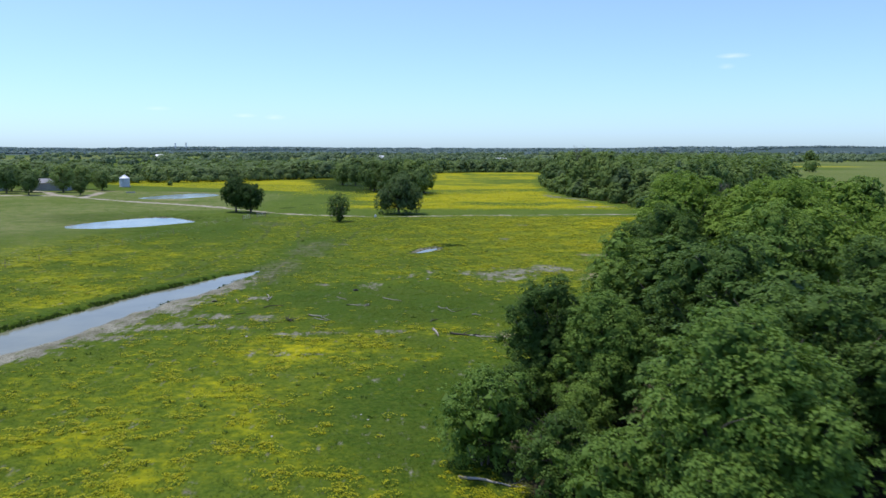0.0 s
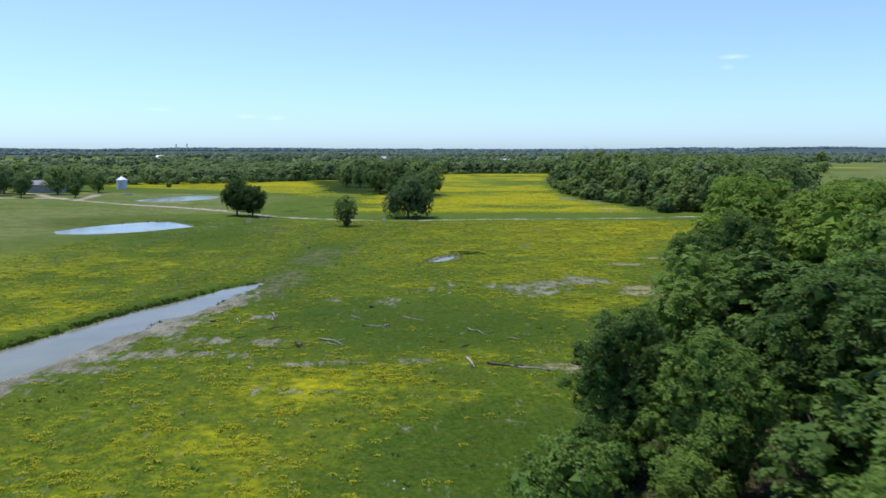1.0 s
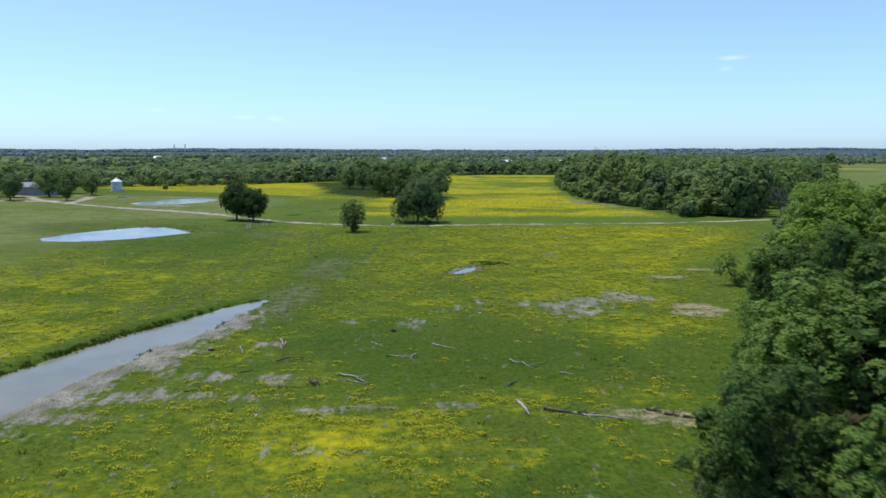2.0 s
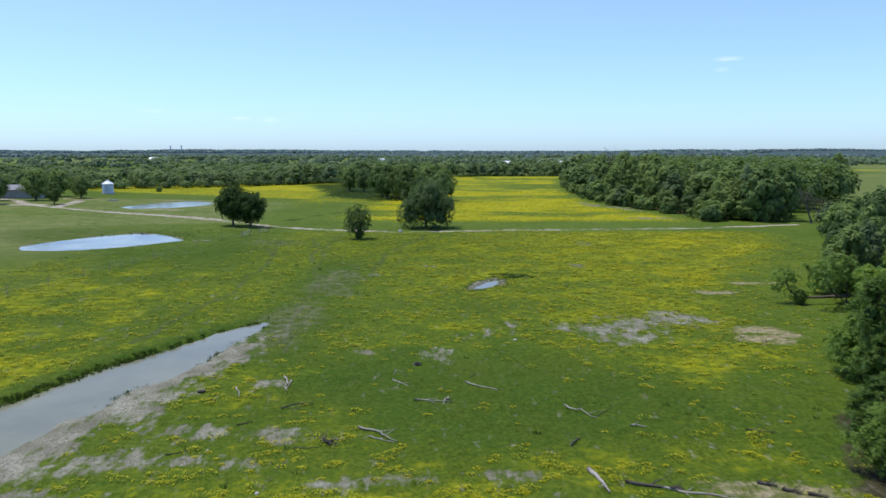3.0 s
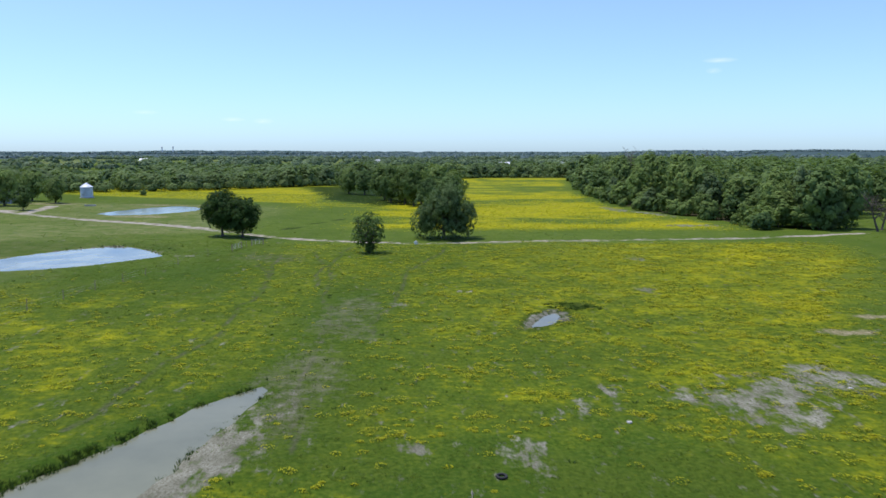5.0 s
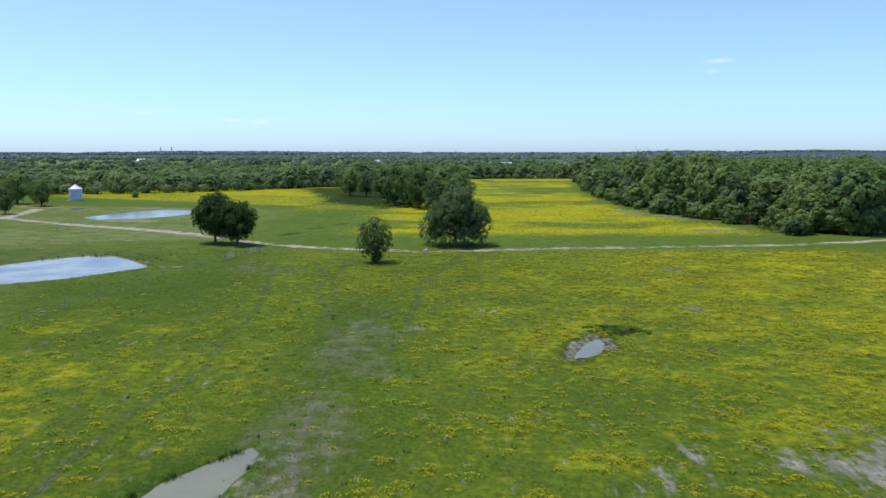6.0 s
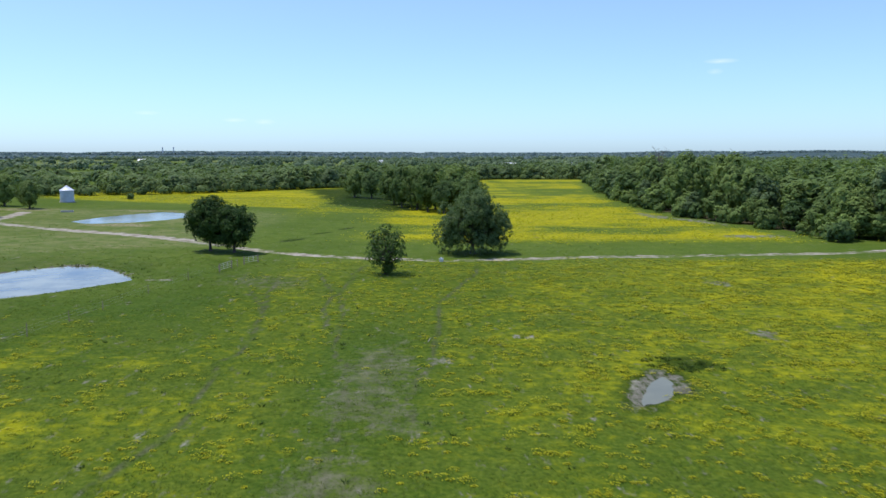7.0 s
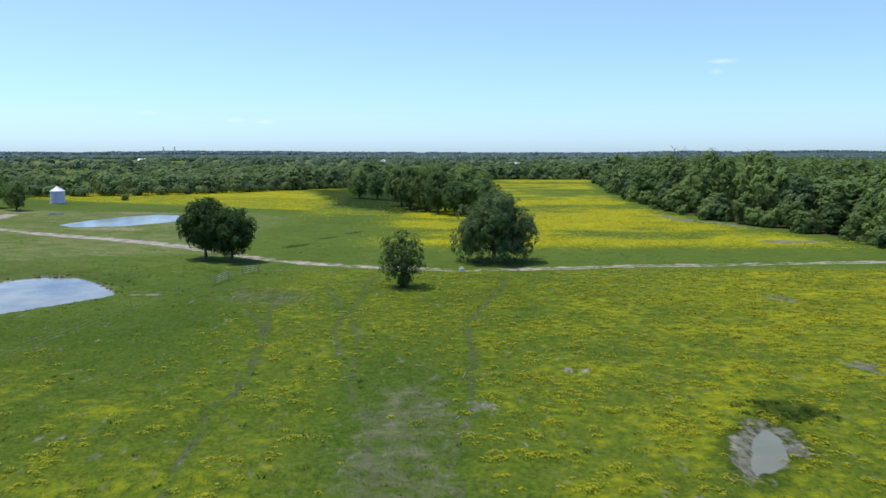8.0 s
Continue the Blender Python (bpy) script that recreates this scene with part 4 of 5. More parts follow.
# ---- trees along the creek, right wood ----
TREE_TONE = ("mid-green", "green two-stemmed", "dark green", "bright green", "grey-green")
PROTO_W = (10.0, 9.0, 10.5, 9.5, 8.5)
rng = np.random.default_rng(5)
for k, x, y, tall in ((2, 43, 118, 11), (0, 41, 132, 9.5), (3, 50, 128, 12), (4, 49, 142, 9.5), (0, 58, 150, 10), (4, 45, 137, 6.5), (3, 49, 149, 8), (2, 55, 161, 9), (3, 62, 166, 10), (0, 65, 178, 9), (2, 74, 186, 10), (3, 71, 195, 8.5), (0, 80, 205, 9.5), (4, 80, 216, 7.5), (2, 90, 217, 9.5),
                      (0, 92, 231, 8), (3, 64, 142, 11), (0, 78, 162, 11), (2, 106, 240, 10)):
    e = plant(MID[k], x, y, TREE_TONE[k] + " tree in the row along the creek", group="creek row", turn=float(rng.uniform(0, 360)))
    e.scale = (tall / 13.5 * rng.uniform(0.8, 1.0) * (1.2 if y > 190 else 1.0),) * 2 + (tall / 13.5,)
# trees deeper in the near wood
for k, x, y, tall in ((1, 26, 36, 11), (1, 36, 33, 12), (0, 25, 62, 12), (1, 35, 58, 12.5), (0, 45, 55, 12), (1, 22, 69, 11), (2, 36, 77, 13.5), (2, 46, 76, 13.5), (2, 34, 86, 14), (2, 46, 93, 14), (0, 41, 112, 12), (2, 34, 102, 14.5), (1, 22, 47, 11.5), (1, 42, 40, 12), (2, 38, 98, 14.5), (1, 16, 44, 9.5), (2, 46, 106, 13.5),
                      (0, 54, 118, 13.5), (2, 60, 130, 14), (2, 53, 104, 15), (0, 58, 92, 14), (2, 66, 142, 14), (0, 68, 126, 14.5), (1, 76, 160, 13), (0, 84, 176, 13), (2, 78, 146, 13), (0, 94, 196, 12)):
    e = plant(BACK[k], x, y, ("mid-green", "dark green", "bright green")[k] + " tree within the near wood", group="near wood", turn=float(rng.uniform(0, 360)))
    e.scale = (rng.uniform(0.95, 1.15),) * 2 + (tall / 13.0,)
# single trees and a hedge in the fields beyond the creek
for k, x, y, s in ((1, 315, 672, 1.5), (0, 250, 610, 1.1), (1, 228, 640, 1.2), (0, 205, 600, 1.1), (2, 190, 560, 1.1), (0, 275, 690, 1.2)):
    plant(FARK[k], x, y, ("mid-green", "dark green", "bright green")[k] + " tree standing in the fields beyond the creek", group="field trees", turn=float(rng.uniform(0, 360)), scale=s)
for i in range(len(WOOD_EDGE) - 1):
    (ax, ay), (bx, by) = WOOD_EDGE[i], WOOD_EDGE[i + 1]
    long = math.hypot(bx - ax, by - ay)
    for row, gap in ((7.5, 8.5), (15, 9.5)):
        n = max(1, round(long / gap))
        for j in range(n):
            f = (j + rng.uniform(0.15, 0.85)) / n
            x, y = ax + (bx - ax) * f + row + rng.uniform(-3, 2.5), ay + (by - ay) * f + rng.uniform(-1, 1) - row * 0.15
            k = int(rng.choice(5, p=(0.36, 0.2, 0.26, 0.08, 0.10)))
            tall = (rng.uniform(4.5, 11.5) if row < 10 else rng.uniform(9.5, 17.0)) + (2.0 if 300 < y < 420 else 0)
            w = rng.uniform(0.75, 1.1) * (0.45 + tall / 20)
            e = plant(MID[k] if y < 430 else FARK[k % 4], x, y, TREE_TONE[k] + " tree in the dense wood edging the field", group="right wood", turn=float(rng.uniform(0, 360)))
            e.scale = (w, w, tall / (13.5 if y < 430 else 12.0))
        if row < 10:
            for j in range(max(1, round(long / 7))):
                f = rng.uniform(0, 1)
                x, y = ax + (bx - ax) * f + rng.uniform(1.0, 5.5), ay + (by - ay) * f
                plant(MID_SHRUB[int(rng.integers(0, 2))], x, y, "leafy shrub at the foot of the wood edge", "shrub", "shrub", "wood edge shrubs", float(rng.uniform(0, 360)), float(rng.uniform(0.6, 1.1)))

# the end of the wood at the creek crossing
for k, x, y, tall in ((0, 72, 257, 8.5), (3, 76.5, 254, 6.5), (4, 82.5, 251, 7.5), (2, 86.5, 252, 16), (1, 81, 255, 15), (0, 73, 262, 14), (4, 78.5, 259, 15), (2, 88, 262, 14), (0, 84, 270, 15), (3, 93, 273, 13), (1, 76, 269, 14), (0, 101, 284, 13)):
    e = plant(MID[k], x, y, TREE_TONE[k] + " tall tree at the end of the wood", group="right wood", turn=float(rng.uniform(0, 360)))
    e.scale = (rng.uniform(0.8, 1.0),) * 2 + (tall / 13.5,)

# ---- belt of trees in the middle of the field ----
SHADE_TONE = ("mid-green", "dark green", "deep green")
for k, x, y, tall, w in ((0, -53, 414, 11.5, 0.95), (1, -45.5, 409, 11, 0.9), (1, -38, 402, 9.5, 0.7), (0, -34.5, 372, 13, 1.0), (2, -31, 357, 13.5, 0.95), (0, -25.5, 346, 14, 1.0), (2, -22, 336, 12.5, 0.85), (1, -19.5, 348, 15, 1.0), (0, -14.5, 338, 14.5, 1.05), (2, -12, 352, 14, 1.0), (1, -9.5, 330, 11, 0.9), (0, -20, 370, 14, 1.0), (1, -26, 385, 13.5, 1.0), (0, -8, 345, 12.5, 1.0), (1, -17, 331, 10, 0.8), (2, -28, 364, 11, 0.85), (0, -15, 360, 13, 1.0)):
    e = plant(SHADE[k], x, y, SHADE_TONE[k] + " tree with a bare trunk amid the field", group="field clump", turn=float(rng.uniform(0, 360)))
    e.scale = (w, w, tall / 12.5)

# ---- belt behind the ponds ----
BELT = [(-215, 350), (-185, 366), (-158, 386), (-128, 412), (-104, 446), (-80, 488), (-50, 530), (-12, 630), (30, 668), (95, 664)]
thicket = []
for i in range(len(BELT) - 1):
    (ax, ay), (bx, by) = BELT[i], BELT[i + 1]
    long = math.hypot(bx - ax, by - ay)
    for row in (-1, 3, 11):
        n = max(1, round(long / (6.0 if row < 0 else 10.5)))
        for j in range(n):
            f = (j + rng.uniform(0.1, 0.9)) / n
            x, y = ax + (bx - ax) * f + rng.uniform(-2, 2) - row * 0.5, ay + (by - ay) * f + row + rng.uniform(-1, 1)
            taller = 1 + 0.4 * float(ramp(x, -110, -60))
            if row < 0:
                thicket.append((x, y, rng.uniform(2.6, 4.2), rng.uniform(4.5, 7)))
            elif row > 5:
                thicket.append((x, y, rng.uniform(6.5, 9.2) * taller, rng.uniform(8, 13)))
            else:
                k, s = int(rng.choice(4, p=(0.30, 0.10, 0.38, 0.22))), rng.uniform(0.50, 0.80) * taller
                e = plant(FARK[k], x, y, ("mid-green", "dark green", "bright green", "grey-green")[k] + " tree in the long belt behind the field", group="tree belt", turn=float(rng.uniform(0, 360)))
                e.scale = (s * 1.35, s * 1.35, s * 0.92)


# ---- far woods ----
def far_woods(name, spots, leaves, leaf, mat, label, seed):
    """Many crowns seen from afar, joined into one mesh; spots are rows of x, y, height, width."""
    r = np.random.default_rng(seed)
    spots = np.array(spots)
    n = len(spots) * leaves
    idx = np.repeat(np.arange(len(spots)), leaves)
    way = r.normal(size=(n, 3))
    way[:, 2] = np.abs(way[:, 2]) * 1.1 - 0.25
    way /= np.linalg.norm(way, axis=1)[:, None]
    lump = 1 + 0.26 * np.sin(way[:, 0] * 5 + idx * 1.7) * np.cos(way[:, 1] * 4 + idx * 2.3)
    tall, wide = spots[idx, 2], spots[idx, 3]
    rad = r.uniform(0.8, 1.05, n) * lump
    p = np.stack([spots[idx, 0] + way[:, 0] * wide / 2 * rad, spots[idx, 1] + way[:, 1] * wide / 2 * rad,
                  height(spots[:, 0], spots[:, 1])[idx] + tall * 0.42 + way[:, 2] * tall * 0.58 * rad], 1)
    nor = way + r.normal(size=(n, 3)) * 0.14
    nor[:, 2] += 0.30
    nor /= np.linalg.norm(nor, axis=1)[:, None]
    t = np.cross(nor, r.normal(size=(n, 3)))
    t /= np.linalg.norm(t, axis=1)[:, None] + 1e-9
    b = np.cross(nor, t)
    s = leaf * r.uniform(0.6, 1.4, n)[:, None] * (wide / 9)[:, None]
    v = np.stack([p + t * s * 1.2, p - t * s * 0.7 - b * s * 0.8, p - t * s * 0.7 + b * s * 0.8], 1).reshape(-1, 3)
    tone = np.repeat(np.clip(r.uniform(0.0, 1.0, len(spots))[idx] * 0.85 + r.uniform(0, 0.08, n), 0, 1), 3)
    return tagged(new(name, mesh_of(name, v, np.arange(n * 3).reshape(-1, 3), mat, tone=tone)), label, "woods", kind="stuff")


def inside(x, y, pts):
    return float(to_line(np.array([x]), np.array([y]), pts, True)[0]) < 0


far_woods("belt_thicket", thicket, 400, 0.55, M_BELT, "bushy thicket along the belt of trees", 6)
spots = []
while len(spots) < 500:
    x, y = rng.uniform(50, 230), rng.uniform(245, 660)
    d = float(to_line(np.array([x]), np.array([y]), RIGHT_WOOD, True)[0])
    if d < -17:
        spots.append((x, y, rng.uniform(9.5, 17.0), rng.uniform(7, 12)))
far_woods("wood_interior", spots, 300, 0.70, M_WOOD, "dense canopy of green trees filling the wood", 1)
spots = []
while len(spots) < 420:
    x, y = rng.uniform(-420, 120), rng.uniform(360, 820)
    d = float(to_line(np.array([x]), np.array([y]), [(-420, 330)] + BELT + [(140, 700), (140, 830), (-420, 830)], True)[0])
    if d < -12 and all(oval(x, y, *field) > 1 for field in FAR_FIELDS) and fbm(x, y, 150, 7, 2) > (0.34 if -d < 70 else 0.62):
        spots.append((x, y, rng.uniform(5, 8.5) * (1 + 0.35 * float(ramp(x, -110, -60))), rng.uniform(10, 15)))
far_woods("belt_interior", spots, 220, 0.95, M_BELT, "green woodland behind the belt of trees", 2)
spots = []
while len(spots) < 1500:
    y = rng.uniform(800, 2700)
    x = rng.uniform(-0.72, 0.72) * y
    v = fbm(x * 0.35, y, 190, 13, 3)
    if (v > (0.65 if x < -0.1 * y else 0.60 if x < 0.15 * y else 0.46) or abs(v - 0.47) < 0.012 or abs(v - 0.40) < 0.008) and not (oval(np.array(x), np.array(y), 420, 820, 190, 140) < 1) and all(oval(x, y, *field) > 1 for field in FAR_FIELDS):
        spots.append((x, y, rng.uniform(6, 11), rng.uniform(10, 18)))
for (ax, ay), (bx, by), n in (((-470, 900), (-330, 905), 14), ((-330, 905), (-250, 1060), 14), ((-440, 590), (-395, 830), 12), ((-240, 1060), (60, 1290), 26), ((60, 1290), (420, 1250), 30)):
    for i in range(n):
        f = (i + rng.uniform(0, 1)) / n
        spots.append((ax + (bx - ax) * f, ay + (by - ay) * f + rng.uniform(-8, 8), rng.uniform(6, 11), rng.uniform(9, 15)))
far_woods("distant_woods", spots, 96, 1.25, M_LEAF_FAR_HAZED, "distant woods and hedgerows across the plain", 3)
spots = []
while len(spots) < 1900:
    y = rng.uniform(2500, 4750)
    x = rng.uniform(-0.72, 0.72) * y
    if fbm(x * 0.2, y, 240, 17, 3) > 0.54:
        spots.append((x, y, rng.uniform(6, 9.5), rng.uniform(28, 54)))
for _ in range(1100):
    y = rng.uniform(4150, 4700)
    spots.append((rng.uniform(-0.72, 0.72) * y, y, rng.uniform(6, 9), rng.uniform(35, 60)))
far_woods("horizon_woods", spots, 34, 1.3, M_LEAF_HORIZON_HAZED, "dark wooded skyline on the horizon", 4)


# ---- farm ----
def ring_wall(bm, radius, z0, z1, sides, step=0.0, ripple=0.0, taper=None):
    """A round wall, rippled up its height."""
    n = max(1, round((z1 - z0) / step)) if step else 1
    rings = []
    for i in range(n * 2 + 1 if ripple else 2):
        k = i / (n * 2 if ripple else 1)
        r = (radius if taper is None else radius + (taper - radius) * k) + (ripple if i % 2 else 0)
        rings.append([bm.verts.new((r * math.cos(2 * math.pi * j / sides), r * math.sin(2 * math.pi * j / sides), z0 + (z1 - z0) * k)) for j in range(sides)])
    for a, b in zip(rings, rings[1:]):
        for j in range(sides):
            bm.faces.new((a[j], a[(j + 1) % sides], b[(j + 1) % sides], b[j]))
    return rings


def grain_bin(x, y, radius, eave, top):
    e = thing("grain_bin", x, y, "round galvanised steel grain bin with white conical roof", "grain bin", turn=-20)
    bm = bmesh.new()
    ring_wall(bm, radius, 0.25, eave, 40, 0.3, 0.035)
    part("wall", bm, M_STEEL, e)
    bm = bmesh.new()
    rings = ring_wall(bm, radius + 0.18, eave - 0.05, top - 0.22, 40, taper=0.42)
    bm.faces.new(list(reversed(rings[0])))
    for j in range(20):
        a = 2 * math.pi * j / 20
        long = math.hypot(radius - 0.3, top - eave - 0.2)
        box(bm, (radius + 0.55) / 2 * math.cos(a), (radius + 0.55) / 2 * math.sin(a), (eave + top - 0.2) / 2 + 0.02, long, 0.05, 0.05,
            turn=Matrix.Rotation(a, 4, "Z") @ Matrix.Rotation(math.atan2(top - eave - 0.17, radius - 0.24), 4, "Y"))
    part("roof", bm, M_ROOF, e, "white ribbed conical roof")
    bm = bmesh.new()
    ring_wall(bm, 0.46, top - 0.26, top - 0.06, 20)
    rings = ring_wall(bm, 0.5, top - 0.06, top + 0.06, 20, taper=0.05)
    bm.faces.new(rings[1])
    part("roof_cap", bm, M_ROOF, e)
    bm = bmesh.new()
    rings = ring_wall(bm, radius + 0.35, -0.3, 0.25, 40)
    bm.faces.new(rings[1])
    part("base_slab", bm, M_CONCRETE, e)
    door = part("door", box(bmesh.new(), 0, -radius - 0.07, 1.25, 0.8, 0.1, 1.6, 0.02), M_STEEL, e)
    part("handle", box(bmesh.new(), 0.28, -radius - 0.15, 1.25, 0.05, 0.06, 0.2), M_DARKGAP, door)
    for s in (-1, 1):
        part("ladder_rail", box(bmesh.new(), 1.25 + 0.2 * s, -math.sqrt(radius ** 2 - 1.5) - 0.18, eave / 2 + 0.4, 0.05, 0.05, eave - 0.4), M_STEEL, e)
    for i in range(9):
        part("ladder_rung", box(bmesh.new(), 1.25, -math.sqrt(radius ** 2 - 1.5) - 0.18, 0.8 + i * (eave - 0.9) / 8, 0.4, 0.03, 0.03), M_STEEL, e)
    return e


grain_bin(-142.4, 350.5, 2.15, 4.0, 5.5)


def shed(name, x, y, wide, deep, eave, ridge, turn, label, wall, roof, doors=2):
    """A gabled building; its ridge runs along its width."""
    e = thing(name, x, y, label, "building", turn=turn)
    bm = bmesh.new()
    w, d = wide / 2, deep / 2
    v = [bm.verts.new(c) for c in ((-w, -d, -0.3), (w, -d, -0.3), (w, d, -0.3), (-w, d, -0.3), (-w, -d, eave), (w, -d, eave), (w, d, eave), (-w, d, eave), (-w, 0, ridge), (w, 0, ridge))]
    for f in ((0, 1, 5, 4), (2, 3, 7, 6), (1, 2, 6, 9, 5), (3, 0, 4, 8, 7)):
        bm.faces.new([v[i] for i in f])
    part("wall", bm, wall, e)
    for s in (-1, 1):
        slope = math.atan2(ridge - eave, d)
        long = math.hypot(d, ridge - eave) + 0.5
        bm = box(bmesh.new(), 0, s * (d / 2 + 0.12), (eave + ridge) / 2 + 0.02, wide + 0.7, long, 0.12, turn=Matrix.Rotation(-s * slope, 4, "X"))
        part("roof_slope", bm, roof, e)
    for i in range(doors):
        px = (-0.5 + (i + 0.5) / doors) * wide * 0.8
        part("door", box(bmesh.new(), px, -d - 0.03, 1.3, min(3.0, wide / 3), 0.1, 2.6, 0.02), M_SIDING, e)
    return e


shed("farm_shed", -159, 317, 15, 9, 3.0, 4.6, 10, "long grey metal shed with pale roof among trees", M_SIDING, M_SHEDROOF, 3)
shed("farm_house", -176, 306, 9, 7, 2.6, 4.4, -15, "small white farm house half hidden by trees", M_PAINT, M_ROOF, 2)
for x, y, w, d, tall, turn in ((-104, 1330, 10, 7, 6.5, 10), (92, 1240, 20, 8, 4.5, -8), (176, 1180, 18, 8, 5, 5), (196, 1190, 9, 7, 4, 20), (-540, 1500, 14, 9, 6, 0), (-600, 1050, 10, 7, 5, 30)):
    shed("farm_building", x, y, w, d, tall * 0.75, tall * 1.35, turn, "white-roofed farm building far across the plain", M_SIDING, M_PAINT, 3)


def water_tower(x, y, tall):
    e = thing("water_tower", x, y, "pale water tower on legs at the horizon", "water tower", "water towers")
    bm = bmesh.new()
    bmesh.ops.create_uvsphere(bm, u_segments=16, v_segments=10, radius=5, matrix=Matrix.Translation((0, 0, tall - 4)) @ Matrix.Diagonal((0.8, 0.8, 0.6, 1)))
    part("tank", bm, M_PAINT, e, smooth=True)
    for i in range(4):
        a = radians(45 + 90 * i)
        v, f = tubes([[(4.5 * math.cos(a), 4.5 * math.sin(a), -1, 0.5), (3.0 * math.cos(a), 3.0 * math.sin(a), tall - 5, 0.4)]], 6)
        hang("leg", mesh_of("leg", v, f, M_PAINT), e)
    v, f = tubes([[(0, 0, -1, 1.0), (0, 0, tall - 6, 1.0)]], 8)
    hang("riser", mesh_of("riser", v, f, M_PAINT), e)


water_tower(-1375, 4050, 36)
water_tower(-1310, 4020, 38)
for k, x, y, size, turn in ((1, -163, 292, 0.80, 10), (1, -150.5, 284, 0.66, 70), (0, -148, 305, 0.86, 150), (1, -158, 300, 0.66, 200), (2, -134, 289, 0.56, 30), (0, -139.4, 320, 0.66, 90), (0, -170, 318, 0.9, 260), (0, -151, 328, 0.8, 300), (0, -178, 297, 0.9, 45), (1, -167, 303, 0.8, 120)):
    plant(SHADE[k], x, y, SHADE_TONE[k] + " shade tree beside the farm yard", group="farm yard trees", turn=turn, scale=size)
plant(MID_SHRUB[1], -129.5, 372, "dark round bush at the edge of the yellow field", "shrub", "shrub", scale=0.55)

e = thing("water_trough", -124, 310.5, "low pale concrete water trough in the pasture", "trough", turn=25)
part("basin", box(bmesh.new(), 0, 0, 0.15, 3.4, 1.1, 0.5, 0.05), M_CONCRETE, e)
part("water", box(bmesh.new(), 0, 0, 0.41, 3.0, 0.8, 0.04), M_POND, e)

# ---- feed tub by the track ----
e = thing("feed_tub", -19.0, 220.4, "white plastic feed tub on the verge of the track", "tub", scale=0.85)
bm = bmesh.new()
ring_wall(bm, 0.38, -0.05, 0.55, 20, taper=0.48)
rings = ring_wall(bm, 0.44, 0.55, 0.40, 20, taper=0.36)
bm.faces.new(rings[1])
part("body", bm, M_PAINT, e, smooth=True)
bm = bmesh.new()
rings = ring_wall(bm, 0.50, 0.53, 0.60, 20)
rings2 = ring_wall(bm, 0.42, 0.53, 0.60, 20)
for j in range(20):
    bm.faces.new((rings[1][j], rings[1][(j + 1) % 20], rings2[1][(j + 1) % 20], rings2[1][j]))
part("rim", bm, M_PAINT, e)
part("salt_block", box(bmesh.new(), 0.0, 0.05, 0.62, 0.34, 0.34, 0.5, 0.05), M_PAINT, e)


# ---- gates and fences ----
def rail_panel(name, ax, ay, bx, by, label):
    """A pipe gate between two posts."""
    e = thing(name, ax, ay, label, "gate", "pasture gates", turn=math.degrees(math.atan2(by - ay, bx - ax)))
    long = math.hypot(bx - ax, by - ay)
    for px in (0, long):
        v, f = tubes([[(px, 0, -0.3, 0.10), (px, 0, 1.35, 0.08)]], 8)
        hang("post", mesh_of("post", v, f, M_POST, True), e)
    for h in (0.35, 0.65, 0.95, 1.2):
        v, f = tubes([[(0.1, 0, h, 0.024), (long / 2, 0, h - 0.01, 0.024), (long - 0.1, 0, h, 0.024)]], 6)
        hang("rail", mesh_of("rail", v, f, M_GATE, True), e)
    for px in (long * 0.33, long * 0.66):
        v, f = tubes([[(px, 0, 0.3, 0.03), (px, 0, 1.22, 0.03)]], 6)
        hang("upright", mesh_of("upright", v, f, M_GATE, True), e)


rail_panel("gate", -52.8, 206.0, -52.1, 210.4, "white pipe gate panel in the pasture fence")
rail_panel("gate", -51.2, 214.8, -49.5, 217.4, "white pipe gate standing at the track corner")


def fence(pts, gap, label, wires=3):
    e = thing("fence", pts[0][0], pts[0][1], label, "fence", z=0.0)
    ox, oy = pts[0]
    r = np.random.default_rng(3)
    heads = []
    for (ax, ay), (bx, by) in zip(pts, pts[1:]):
        n = max(1, round(math.hypot(bx - ax, by - ay) / gap))
        for i in range(n):
            x, y = ax + (bx - ax) * i / n, ay + (by - ay) * i / n
            z = float(ground_z(x, y))
            tall = r.uniform(1.05, 1.4)
            v, f = tubes([[(x - ox, y - oy, z - 0.3, 0.05), (x - ox + r.normal() * 0.05, y - oy + r.normal() * 0.05, z + tall, 0.04)]], 6)
            hang("post", mesh_of("post", v, f, M_POST, True), e)
            heads.append((x - ox, y - oy, z))
    for h in np.linspace(0.35, 1.0, wires):
        v, f = tubes([[(x, y, z + h, 0.003) for x, y, z in heads]], 4)
        hang("wire", mesh_of("wire", v, f, M_STEEL), e)


fence([(-52.8, 206), (-54.7, 197), (-56.7, 187), (-58.3, 177), (-58.9, 170), (-62, 150), (-68, 120), (-78, 88)], 7.0, "weathered wire fence with thin wooden posts")
fence([(-52.1, 210.6), (-51.3, 214.6)], 2.0, "short wire fence between two gates")

# ---- dead branches on the grass ----
WEATHERED = "bleached dead branch lying on the grass"


